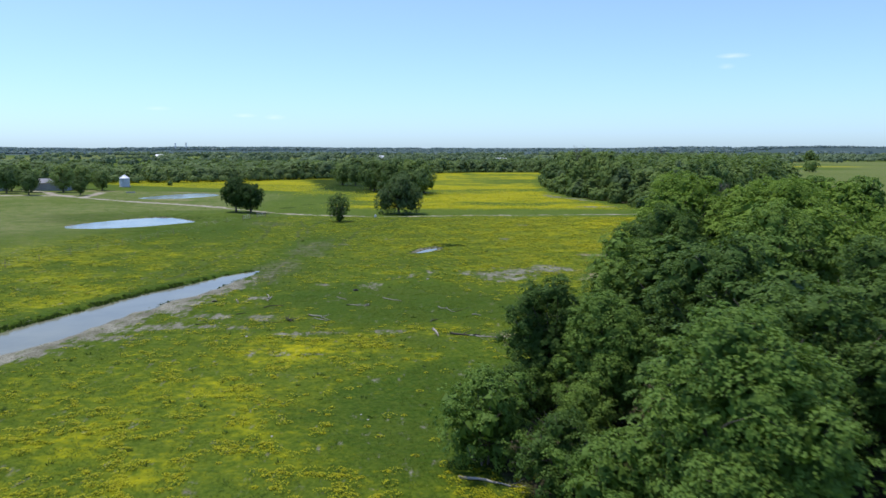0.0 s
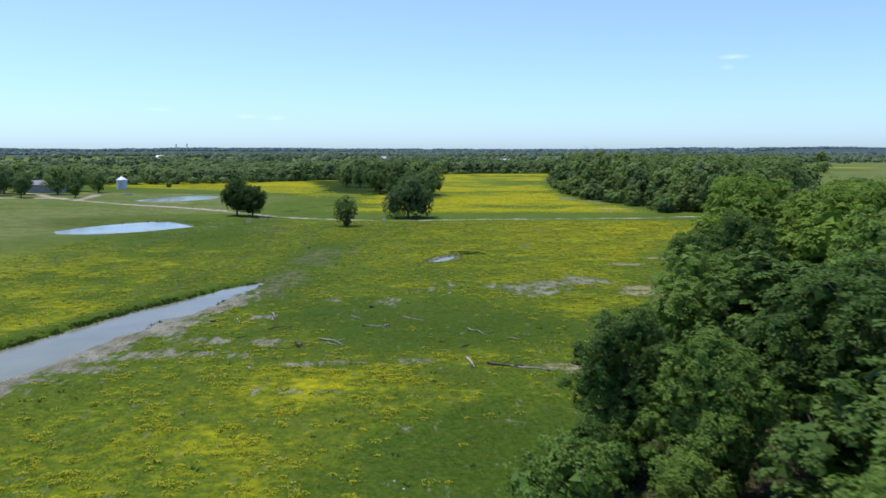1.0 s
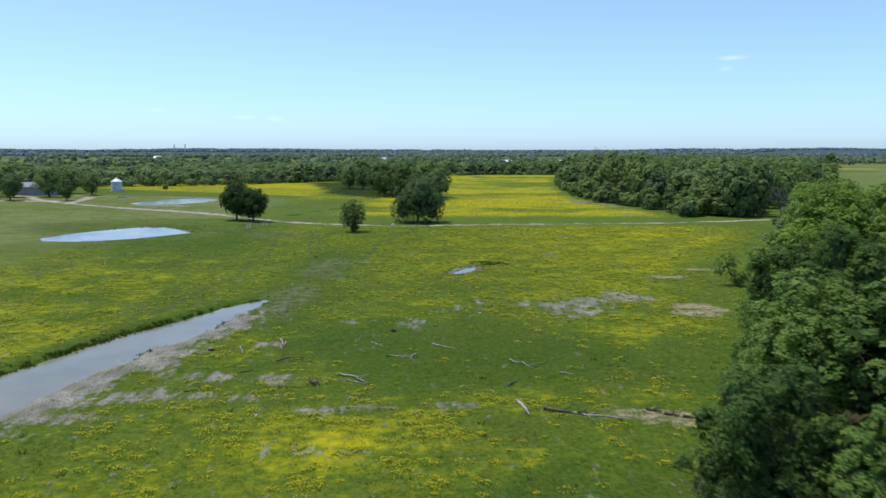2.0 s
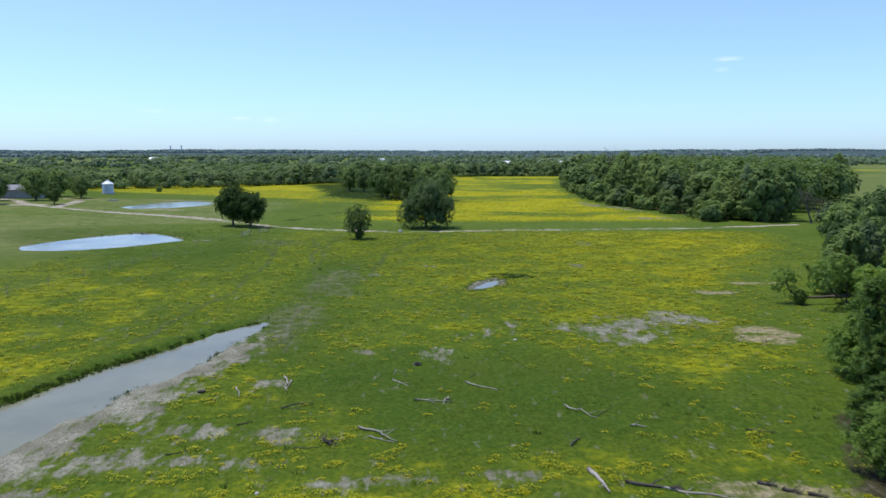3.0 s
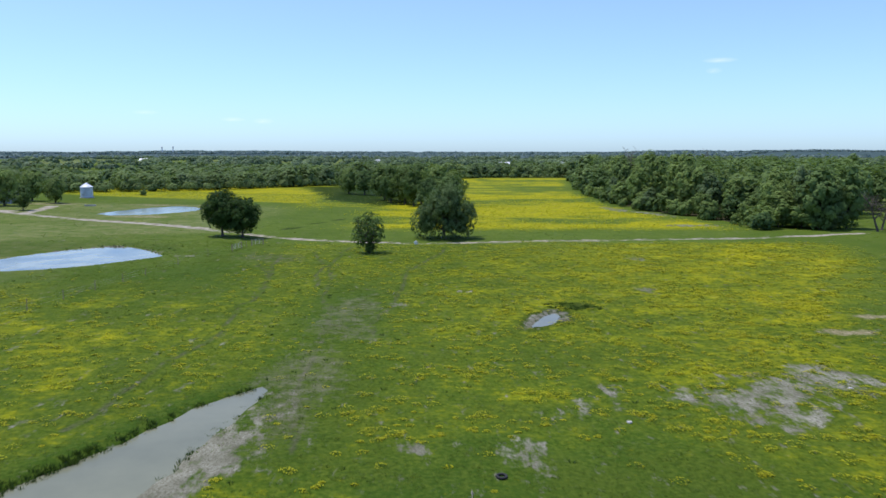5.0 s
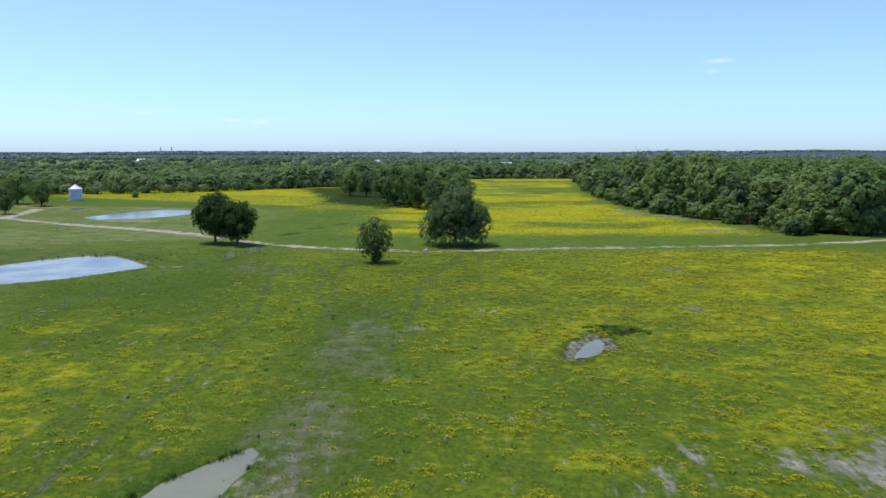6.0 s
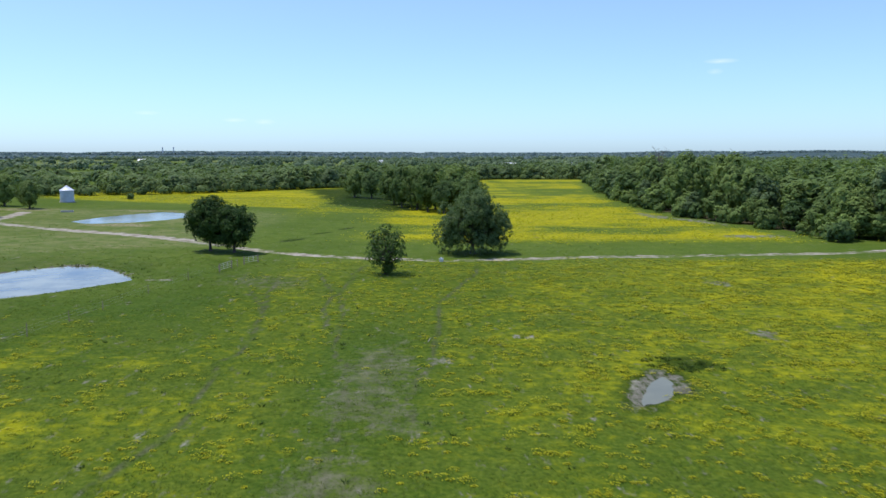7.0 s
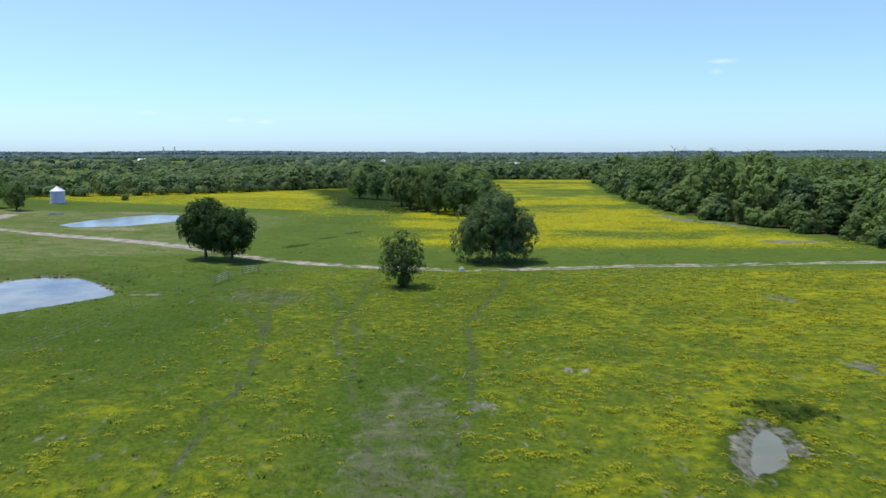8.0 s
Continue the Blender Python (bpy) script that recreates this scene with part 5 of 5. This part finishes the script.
def dead_branch(x, y, x2, y2, girth, forks, mat, label, seed, lift=0.0, name="dead_branch"):
    r = np.random.default_rng(seed)
    e = thing(name, x, y, label, "branch", "fallen branches")
    dx, dy = x2 - x, y2 - y
    long = math.hypot(dx, dy)
    girth *= 0.62
    stem = bent(r, (0, 0, girth * 0.7), (dx, dy, girth * 0.6 + lift), girth, girth * 0.35, 8, 0.22)
    stem = [(a, b, max(0.5 * girth + 0.02, min(c, 0.5)), d) for a, b, c, d in stem]
    v, f = tubes([stem], 8)
    hang("stem", mesh_of("stem", v, f, mat, True), e)
    for i in range(forks):
        k = int(r.integers(2, 8))
        a = math.atan2(dy, dx) + r.choice((-1, 1)) * r.uniform(0.4, 1.1)
        size = long * r.uniform(0.15, 0.4)
        p = stem[k]
        tip = (p[0] + size * math.cos(a), p[1] + size * math.sin(a), max(0.04, p[2] + r.uniform(-0.1, 0.5)))
        v, f = tubes([bent(r, p[:3], tip, p[3] * 0.6, p[3] * 0.2, 5, 0.12)], 6)
        hang("twig", mesh_of("twig", v, f, mat, True), e)
    return e


for i, (x, y, x2, y2, g, n, mat) in enumerate(((-21.4, 92.0, -19.3, 93.4, 0.11, 2, 1), (-15.4, 88.6, -12.6, 85.8, 0.13, 4, 0), (-14.6, 86.6, -12.8, 85.6, 0.08, 2, 0), (-7.8, 99.3, -5.1, 97.0, 0.11, 2, 0), (-13.8, 100.0, -12.3, 98.0, 0.09, 3, 0), (-13.6, 102.5, -13.8, 101.2, 0.05, 1, 0),
                                              (-11.8, 94.4, -9.0, 94.0, 0.10, 5, 0), (-9.2, 95.4, -9.6, 93.4, 0.13, 2, 0), (-0.8, 92.9, 1.5, 90.6, 0.10, 2, 0), (1.5, 90.8, 3.0, 92.8, 0.05, 2, 1), (3.4, 88.8, 4.5, 88.5, 0.11, 1, 0), (-1.3, 85.2, -0.4, 86.6, 0.11, 2, 1), (-26.1, 97.4, -25.2, 94.8, 0.10, 1, 0),
                                              (-22.8, 100.2, -22.0, 96.6, 0.12, 1, 0), (-22.1, 99.6, -21.9, 96.6, 0.10, 1, 0), (-24.0, 89.0, -23.0, 89.6, 0.09, 1, 1), (-19.2, 84.5, -17.6, 84.8, 0.07, 3, 1), (-27.0, 83.5, -25.8, 84.2, 0.08, 1, 1), (-7.2, 100.6, -6.6, 101.6, 0.05, 1, 1), (1.0, 43.2, 4.4, 42.0, 0.16, 3, 0),
                                              (11.2, 88, 13.4, 87.2, 0.08, 2, 1), (-20.9, 162.8, -20.6, 164.6, 0.06, 0, 0), (-21.8, 152.8, -21.4, 153.6, 0.06, 0, 0))):
    dead_branch(x, y, x2, y2, g, n, M_DARKWOOD if mat else M_DEADWOOD, "dark rotting branch lying on the grass" if mat else WEATHERED, 100 + i)
# brush pile with many twigs
r = np.random.default_rng(9)
e = thing("brush_pile", -17.1, 85.6, "tangled pile of dark dead twigs on the grass", "brush pile")
for i in range(12):
    a, s = r.uniform(0, 6.28), r.uniform(0.5, 1.2)
    v, f = tubes([bent(r, (r.normal() * 0.2, r.normal() * 0.2, 0.05), (s * math.cos(a), s * math.sin(a), r.uniform(0.1, 0.6)), 0.05, 0.015, 5, 0.15)], 5)
    hang("twig", mesh_of("twig", v, f, M_DARKWOOD, True), e)
# the fallen trunk near the wood
dead_branch(-1.0, 80.9, -0.4, 77.9, 0.24, 2, M_DEADWOOD, "short bleached log with a broken end", 150, name="log")
dead_branch(1.0, 79.5, 3.9, 78.4, 0.20, 7, M_DARKWOOD, "charred dark half of a fallen trunk", 151, name="log")
dead_branch(2.6, 78.8, 7.2, 76.8, 0.14, 6, M_DEADWOOD, "long bleached fallen trunk with forked end", 152, name="log")
for i, (x, y) in enumerate(((8.4, 79.2), (9.4, 78.3), (10.6, 77.8))):
    dead_branch(x, y, x + 0.9, y - 0.5, 0.2, 4, M_DARKWOOD, "rotten stump and roots in bare soil", 160 + i, name="stump")


def stone(x, y, size, seed):
    r = np.random.default_rng(seed)
    bm = bmesh.new()
    bmesh.ops.create_icosphere(bm, subdivisions=2, radius=size)
    for v in bm.verts:
        v.co = v.co * float(r.uniform(0.82, 1.1))
        v.co.z = v.co.z * 0.55 + size * 0.25
    me = bpy.data.meshes.new("stone")
    bm.to_mesh(me)
    bm.free()
    me.materials.append(M_CONCRETE)
    ob = new("stone", me)
    ob.location = (x, y, float(ground_z(x, y)))
    tagged(ob, "pale rounded stone half sunk in the grass", "stone", "pale stones")


for i, (x, y, size) in enumerate(((-5.3, 53.6, 0.09), (-11.4, 50.1, 0.09), (-5.9, 54.6, 0.08), (-20.0, 77.9, 0.14), (-29.5, 84.6, 0.08), (-31.2, 88.2, 0.08), (-24.6, 84.2, 0.08), (17.2, 121.0, 0.22), (-2.2, 113.4, 0.2))):
    stone(x, y, size, 300 + i)


def tyre(x, y, radius, tilt):
    e = thing("tyre", x, y, "worn black rubber tyre lying flat on grass", "tyre", "old tyres")
    e.rotation_euler = (radians(tilt), 0, 0.4)
    bm = bmesh.new()
    prof = ((0.56, 0.05), (0.80, 0.0), (0.97, 0.04), (1.0, 0.12), (1.0, 0.30), (0.97, 0.38), (0.80, 0.42), (0.56, 0.37), (0.60, 0.21))
    rings = [[bm.verts.new((radius * a * math.cos(2 * math.pi * j / 28), radius * a * math.sin(2 * math.pi * j / 28), radius * b)) for a, b in prof] for j in range(28)]
    for j in range(28):
        for k in range(len(prof)):
            q, w = rings[j], rings[(j + 1) % 28]
            bm.faces.new((q[k], w[k], w[(k + 1) % len(prof)], q[(k + 1) % len(prof)]))
    part("casing", bm, M_RUBBER, e, smooth=True)
    bm = bmesh.new()
    for j in range(28):
        a = 2 * math.pi * j / 28
        box(bm, radius * 1.01 * math.cos(a), radius * 1.01 * math.sin(a), radius * 0.21, radius * 0.04, radius * 0.10, radius * 0.28, turn=Matrix.Rotation(a, 4, "Z"))
    part("tread", bm, M_RUBBER, e)


tyre(-11.8, 104.6, 0.34, 4)
tyre(-28.6, 96.3, 0.32, -6)


# ---- bare trees ----
def bare_tree(x, y, tall, spread_out, label, seed, girth=0.25, lean=0.1):
    r = np.random.default_rng(seed)
    e = thing("bare_tree", x, y, label, "tree", "bare trees")
    main = bent(r, (0, 0, -0.3), (lean * tall, 0.05 * tall, tall * 0.8), girth, girth * 0.3, 8, 0.06)
    v, f = tubes([main], 8)
    hang("trunk", mesh_of("trunk", v, f, M_BARK, True), e)
    for i in range(16):
        p = main[int(r.integers(3, 8))]
        a, up = r.uniform(0, 6.28), r.uniform(0.1, 0.35) * tall
        tip = (p[0] + spread_out * r.uniform(0.3, 1) * math.cos(a), p[1] + spread_out * r.uniform(0.3, 1) * math.sin(a), min(p[2] + up, tall))
        limb = bent(r, p[:3], tip, p[3] * 0.6, 0.03, 6, 0.1)
        paths = [limb]
        for _ in range(5):
            q = limb[int(r.integers(2, 6))]
            paths.append(bent(r, q[:3], (q[0] + r.normal() * 0.9, q[1] + r.normal() * 0.9, q[2] + r.uniform(0.2, 1.5)), 0.05, 0.015, 4, 0.1))
        v, f = tubes(paths, 5)
        hang("branch", mesh_of("branch", v, f, M_BARK, True), e)


bare_tree(67, 392, 21.5, 4.5, "tall bare-topped tree rising over the wood", 1, 0.3, 0.02)
bare_tree(71, 399, 20.5, 3.0, "slim bare tree rising over the wood", 2, 0.2, -0.03)
bare_tree(141, 503, 20.5, 5.5, "grey leafless tree rising over the wood", 3, 0.35, 0.0)
bare_tree(90.5, 245, 8.5, 2.5, "leaning dead trunk beside the creek crossing", 4, 0.3, -0.25)
bare_tree(93, 248, 6.0, 3.0, "broken dead tree beside the creek crossing", 5, 0.3, 0.2)
# low growth at the field edge
for k, x, y, s, turn in ((0, 41.5, 126, 1.1, 140), (1, 36.5, 118, 0.9, 220), (0, 42, 139, 1.0, 300)):
    plant(SHRUB[k], x, y, "low leafy shrub spreading over the field edge", "shrub", "shrub", "field edge shrubs", turn, s)


def toppled_tree(x, y):
    """A tree that has fallen towards the field and goes on growing: low limbs that rise at their ends into loose leafy crowns."""
    r = np.random.default_rng(77)
    e = thing("toppled_tree", x, y, "toppled tree with dark arching limbs and loose leafy ends", "tree")
    limbs = [[(9.5, -1.8, 1.3, 0.24), (6.0, -1.2, 1.1, 0.20), (3.6, -0.8, 0.9, 0.16), (2.0, -0.4, 0.9, 0.13), (0.9, 0.0, 1.7, 0.10), (0.5, 0.2, 2.8, 0.07), (0.2, 0.3, 4.0, 0.03)],
             [(6.4, -1.3, 1.1, 0.15), (4.8, -2.8, 2.0, 0.12), (3.6, -4.0, 3.2, 0.09), (3.0, -4.5, 4.6, 0.04)],
             [(7.6, -1.5, 1.2, 0.15), (6.6, -2.8, 3.0, 0.11), (5.6, -4.2, 4.8, 0.08), (5.2, -4.6, 5.8, 0.03)]]
    for limb in limbs:
        v, f = tubes([limb], 8)
        hang("limb", mesh_of("limb", v, f, M_BARK, True), e)
    lob = np.array([(0.2, 0.2, 3.0, 1.15), (1.3, 0.1, 3.1, 0.8), (-0.7, 0.5, 2.1, 0.75), (1.2, -0.2, 1.4, 0.6), (0.4, 0.3, 4.0, 0.6),
                    (3.2, -4.2, 4.2, 1.2), (5.0, -4.2, 5.2, 1.5), (6.2, -3.0, 4.6, 1.3), (4.2, -3.2, 3.6, 0.9), (7.4, -2.4, 3.4, 1.2), (2.4, -4.8, 3.0, 0.8)])
    twigs = []
    for lx, ly, lz, lr in lob:
        near = min((p for limb in limbs for p in limb), key=lambda p: math.dist(p[:3], (lx, ly, lz)))
        for _ in range(6):
            tip = (lx + r.normal() * lr * 0.6, ly + r.normal() * lr * 0.6, lz + r.normal() * lr * 0.5)
            twigs.append(bent(r, near[:3], tip, near[3] * 0.4, 0.012, 5, 0.15))
    for twig in twigs:
        v, f = tubes([twig], 5)
        hang("twig", mesh_of("twig", v, f, M_BARK, True), e)
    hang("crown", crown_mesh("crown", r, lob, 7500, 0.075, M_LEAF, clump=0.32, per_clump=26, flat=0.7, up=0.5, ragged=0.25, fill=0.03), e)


toppled_tree(33.2, 132.8)
plant(SHRUB[1], 35.2, 132.0, "small dark shrub under the toppled tree", "shrub", "shrub", scale=0.38)


# ---- grass, flowers and reeds ----
def hummocks(name, x, y, wide, tall, count, petal, mat, label, seed):
    """Low domes of small upturned petals that rise out of the grass."""
    r = np.random.default_rng(seed)
    n = len(x) * count
    idx = np.repeat(np.arange(len(x)), count)
    a, k = r.uniform(0, 2 * math.pi, n), np.sqrt(r.uniform(0, 1, n))
    px, py = x[idx] + k * wide[idx] * np.cos(a), y[idx] + k * wide[idx] * np.sin(a) * 0.8
    p = np.stack([px, py, ground_z(x, y)[idx] + tall[idx] * (1 - 0.8 * k * k) * r.uniform(0.7, 1.08, n)], 1)
    b = r.uniform(0, 2 * math.pi, n)
    side = np.stack([np.cos(b), np.sin(b), r.normal(0, 0.15, n)], 1)
    cross = np.stack([-np.sin(b), np.cos(b), r.normal(0, 0.2, n)], 1)
    w = petal * r.uniform(0.6, 1.5, n)[:, None]
    v = np.stack([p - side * w - cross * w * 0.6, p + side * w - cross * w * 0.6, p + cross * w], 1)
    tone = np.repeat(np.clip(r.normal(0.5, 0.2, len(x))[idx] + r.normal(0, 0.15, n), 0, 1), 3)
    return tagged(new(name, mesh_of(name, v.reshape(-1, 3), np.arange(n * 3).reshape(-1, 3), mat, tone=tone)), label, "plants", kind="stuff")


def tufts(name, x, y, z, tall, blade, count, lean, mat, label, seed, cap=None, spread_out=0.16):
    """Small tapering faces rooted at the points: blades, or flower heads when cap is set."""
    r = np.random.default_rng(seed)
    n = len(x) * count
    idx = np.repeat(np.arange(len(x)), count)
    a = r.uniform(0, 2 * math.pi, n)
    spread_r = (cap or spread_out) * np.sqrt(r.uniform(0, 1, n))
    foot = np.stack([x[idx] + spread_r * np.cos(a), y[idx] + spread_r * np.sin(a), z[idx]], 1)
    h = tall[idx] * r.uniform(0.6, 1.25, n)
    b = r.uniform(0, 2 * math.pi, n)
    side = np.stack([np.cos(b), np.sin(b), np.zeros(n)], 1)
    if cap is None:
        w = blade * r.uniform(0.6, 1.4, n)[:, None]
        tip = foot + np.stack([lean * h * np.cos(a), lean * h * np.sin(a), h], 1)
        foot[:, 2] -= 0.05
        v = np.stack([foot - side * w, foot + side * w, tip], 1)
    else:
        w = blade * r.uniform(0.6, 1.4, n)[:, None]
        mid = foot + np.stack([np.zeros(n), np.zeros(n), h], 1)
        cross = np.stack([-np.sin(b), np.cos(b), r.normal(0, 0.55, n)], 1)
        v = np.stack([mid - side * w - cross * w * 0.5, mid + side * w - cross * w * 0.5, mid + cross * w], 1)
    tone = np.repeat(np.clip(r.normal(0.5, 0.2, len(x))[idx] + r.normal(0, 0.15, n), 0, 1), 3)
    return tagged(new(name, mesh_of(name, v.reshape(-1, 3), np.arange(n * 3).reshape(-1, 3), mat, tone=tone)), label, "plants", kind="stuff")


def scatter(count, x0, x1, y0, y1, seed):
    """Points in the part of the meadow that the camera passes, thicker where it comes near."""
    r = np.random.default_rng(seed)
    y = y0 + (y1 - y0) * r.uniform(0, 1, count) ** 1.15
    x = r.uniform(x0, x1, count)
    near = np.abs(x + 0.24 * y) < 16 + 0.62 * (y - 20)
    return x[near], y[near], r


x, y, r = scatter(330000, -75, 78, 40, 226, 31)
c = cover(x, y)
clump = fbm(x, y, 1.7, 101, 3)
keep = (r.uniform(0, 1, len(x)) < np.clip(c["flower"] * 1.15, 0, 1) * ramp(clump, 0.42, 0.60)) & (r.uniform(0, 1, len(x)) < 0.17 + 0.12 * ramp(x, -36, -16))
x, y = x[keep], y[keep]
wide = 0.20 + 0.55 * r.uniform(0, 1, len(x)) ** 1.6
tall = wide * r.uniform(0.28, 0.52, len(x))
hummocks("yellow_flowers", x, y, wide, tall, 32, 0.052, M_FLOWER, "rounded clumps of small yellow wild flowers in grass", 32)
tufts("flower_stems", x, y - wide * 0.55, ground_z(x, y), tall * 0.75, 0.035, 5, 0.7, M_STEM, "green stems and leaves under the flower clumps", 33, spread_out=0.32)
x, y, r = scatter(125000, -75, 66, 40, 222, 33)
c = cover(x, y)
water_d = np.minimum(to_line(x, y, CHANNEL, True), np.minimum(to_line(x, y, POND, True), to_line(x, y, PUDDLE, True)))
keep = (np.maximum(c["bare"], np.maximum(c["track"], c["straw"])) < r.uniform(0.2, 0.9, len(x))) & (water_d > 0.3) & (fbm(x, y, 2.4, 103, 3) > r.uniform(0.3, 0.62, len(x)))
x, y = x[keep], y[keep]
tufts("meadow_grass", x, y, ground_z(x, y), r.uniform(0.06, 0.15, len(x)), 0.035, 5, 2.0, M_GRASS, "uneven green meadow grass in tufts", 34)
x, y, r = scatter(600, -75, 44, 44, 222, 35)
c = cover(x, y)
keep = (np.maximum(c["bare"], c["track"]) < 0.3) & (np.minimum(to_line(x, y, CHANNEL, True), to_line(x, y, POND, True)) > 0.3) & (fbm(x, y, 11, 107, 3) > 0.5)
x, y = x[keep], y[keep]
tufts("dark_weeds", x, y, ground_z(x, y), r.uniform(0.10, 0.26, len(x)), 0.05, 12, 0.9, M_REED, "scattered dark coarse weeds in the meadow", 36)
# coarser growth of the pasture and the far field
r = np.random.default_rng(37)
y = 150 + 260 * r.uniform(0, 1, 60000) ** 1.3
x = r.uniform(-0.62, 0.55, 60000) * (y - 60)
sparse = r.uniform(0, 1, 60000) < 0.22
c = cover(x, y)
open_ground = (np.maximum(c["bare"], np.maximum(c["track"], c["litter"])) < 0.3) & (np.minimum(to_line(x, y, POND, True), to_line(x, y, FAR_POND, True)) > 0.6)
keep = sparse & open_ground & (c["flower"] < 0.3) & (fbm(x, y, 9, 113, 3) > r.uniform(0.35, 0.7, len(x))) & ((y > 222) | (x < -50))
tufts("pasture_grass", x[keep], y[keep], ground_z(x[keep], y[keep]), r.uniform(0.08, 0.18, int(keep.sum())), 0.08, 5, 2.2, M_PASTURE, "patchy coarse grass of the pasture", 38)
keep = open_ground & (y > 236) & (r.uniform(0, 1, len(x)) < c["flower"] * 1.3) & (fbm(x * 0.5, y, 4, 117, 3) > r.uniform(0.3, 0.6, len(x)))
tufts("far_flowers", x[keep], y[keep], ground_z(x[keep], y[keep]), r.uniform(0.15, 0.4, int(keep.sum())), 0.13, 6, 0, M_FLOWER, "yellow wild flowers beyond the farm track", 39, 0.7)
# reeds along the banks
r = np.random.default_rng(41)
rx, ry = [], []
for pts, wide, step, mean in ((CHANNEL[:9], 0.24, 0.07, 0.30), (CHANNEL[20:], 0.3, 0.35, 0.15), (POND[2:8], 0.6, 0.35, -0.35)):
    for (ax, ay), (bx, by) in zip(pts, pts[1:]):
        n = int(math.hypot(bx - ax, by - ay) / step)
        k = r.uniform(0, 1, n)
        nx_, ny_ = (by - ay), -(bx - ax)
        long = math.hypot(nx_, ny_)
        off = r.normal(mean, wide, n)
        rx.append(ax + (bx - ax) * k - nx_ / long * off * -1)
        ry.append(ay + (by - ay) * k - ny_ / long * off * -1)
a_, d_ = r.uniform(0, 6.28, 200), np.sqrt(r.uniform(0, 1, 200)) * 2.0
rx.append(1.1 + d_ * np.cos(a_) * 1.7 - 0.25 * d_ * np.sin(a_))
ry.append(154.2 + d_ * 1.2 * np.sin(a_) - 0.35 * d_ * np.cos(a_))
rx, ry = np.concatenate(rx), np.concatenate(ry)
keep = fbm(rx, ry, 2.2, 109, 2) > 0.40
rx, ry = rx[keep], ry[keep]
tufts("reeds", rx, ry, np.maximum(ground_z(rx, ry), height(rx, ry) - 0.3), r.uniform(0.10, 0.28, len(rx)) * np.where(rx > -12, 0.7, 1.0), 0.035, 12, 0.5, M_REED, "dark green reeds and sedge along the banks", 42)
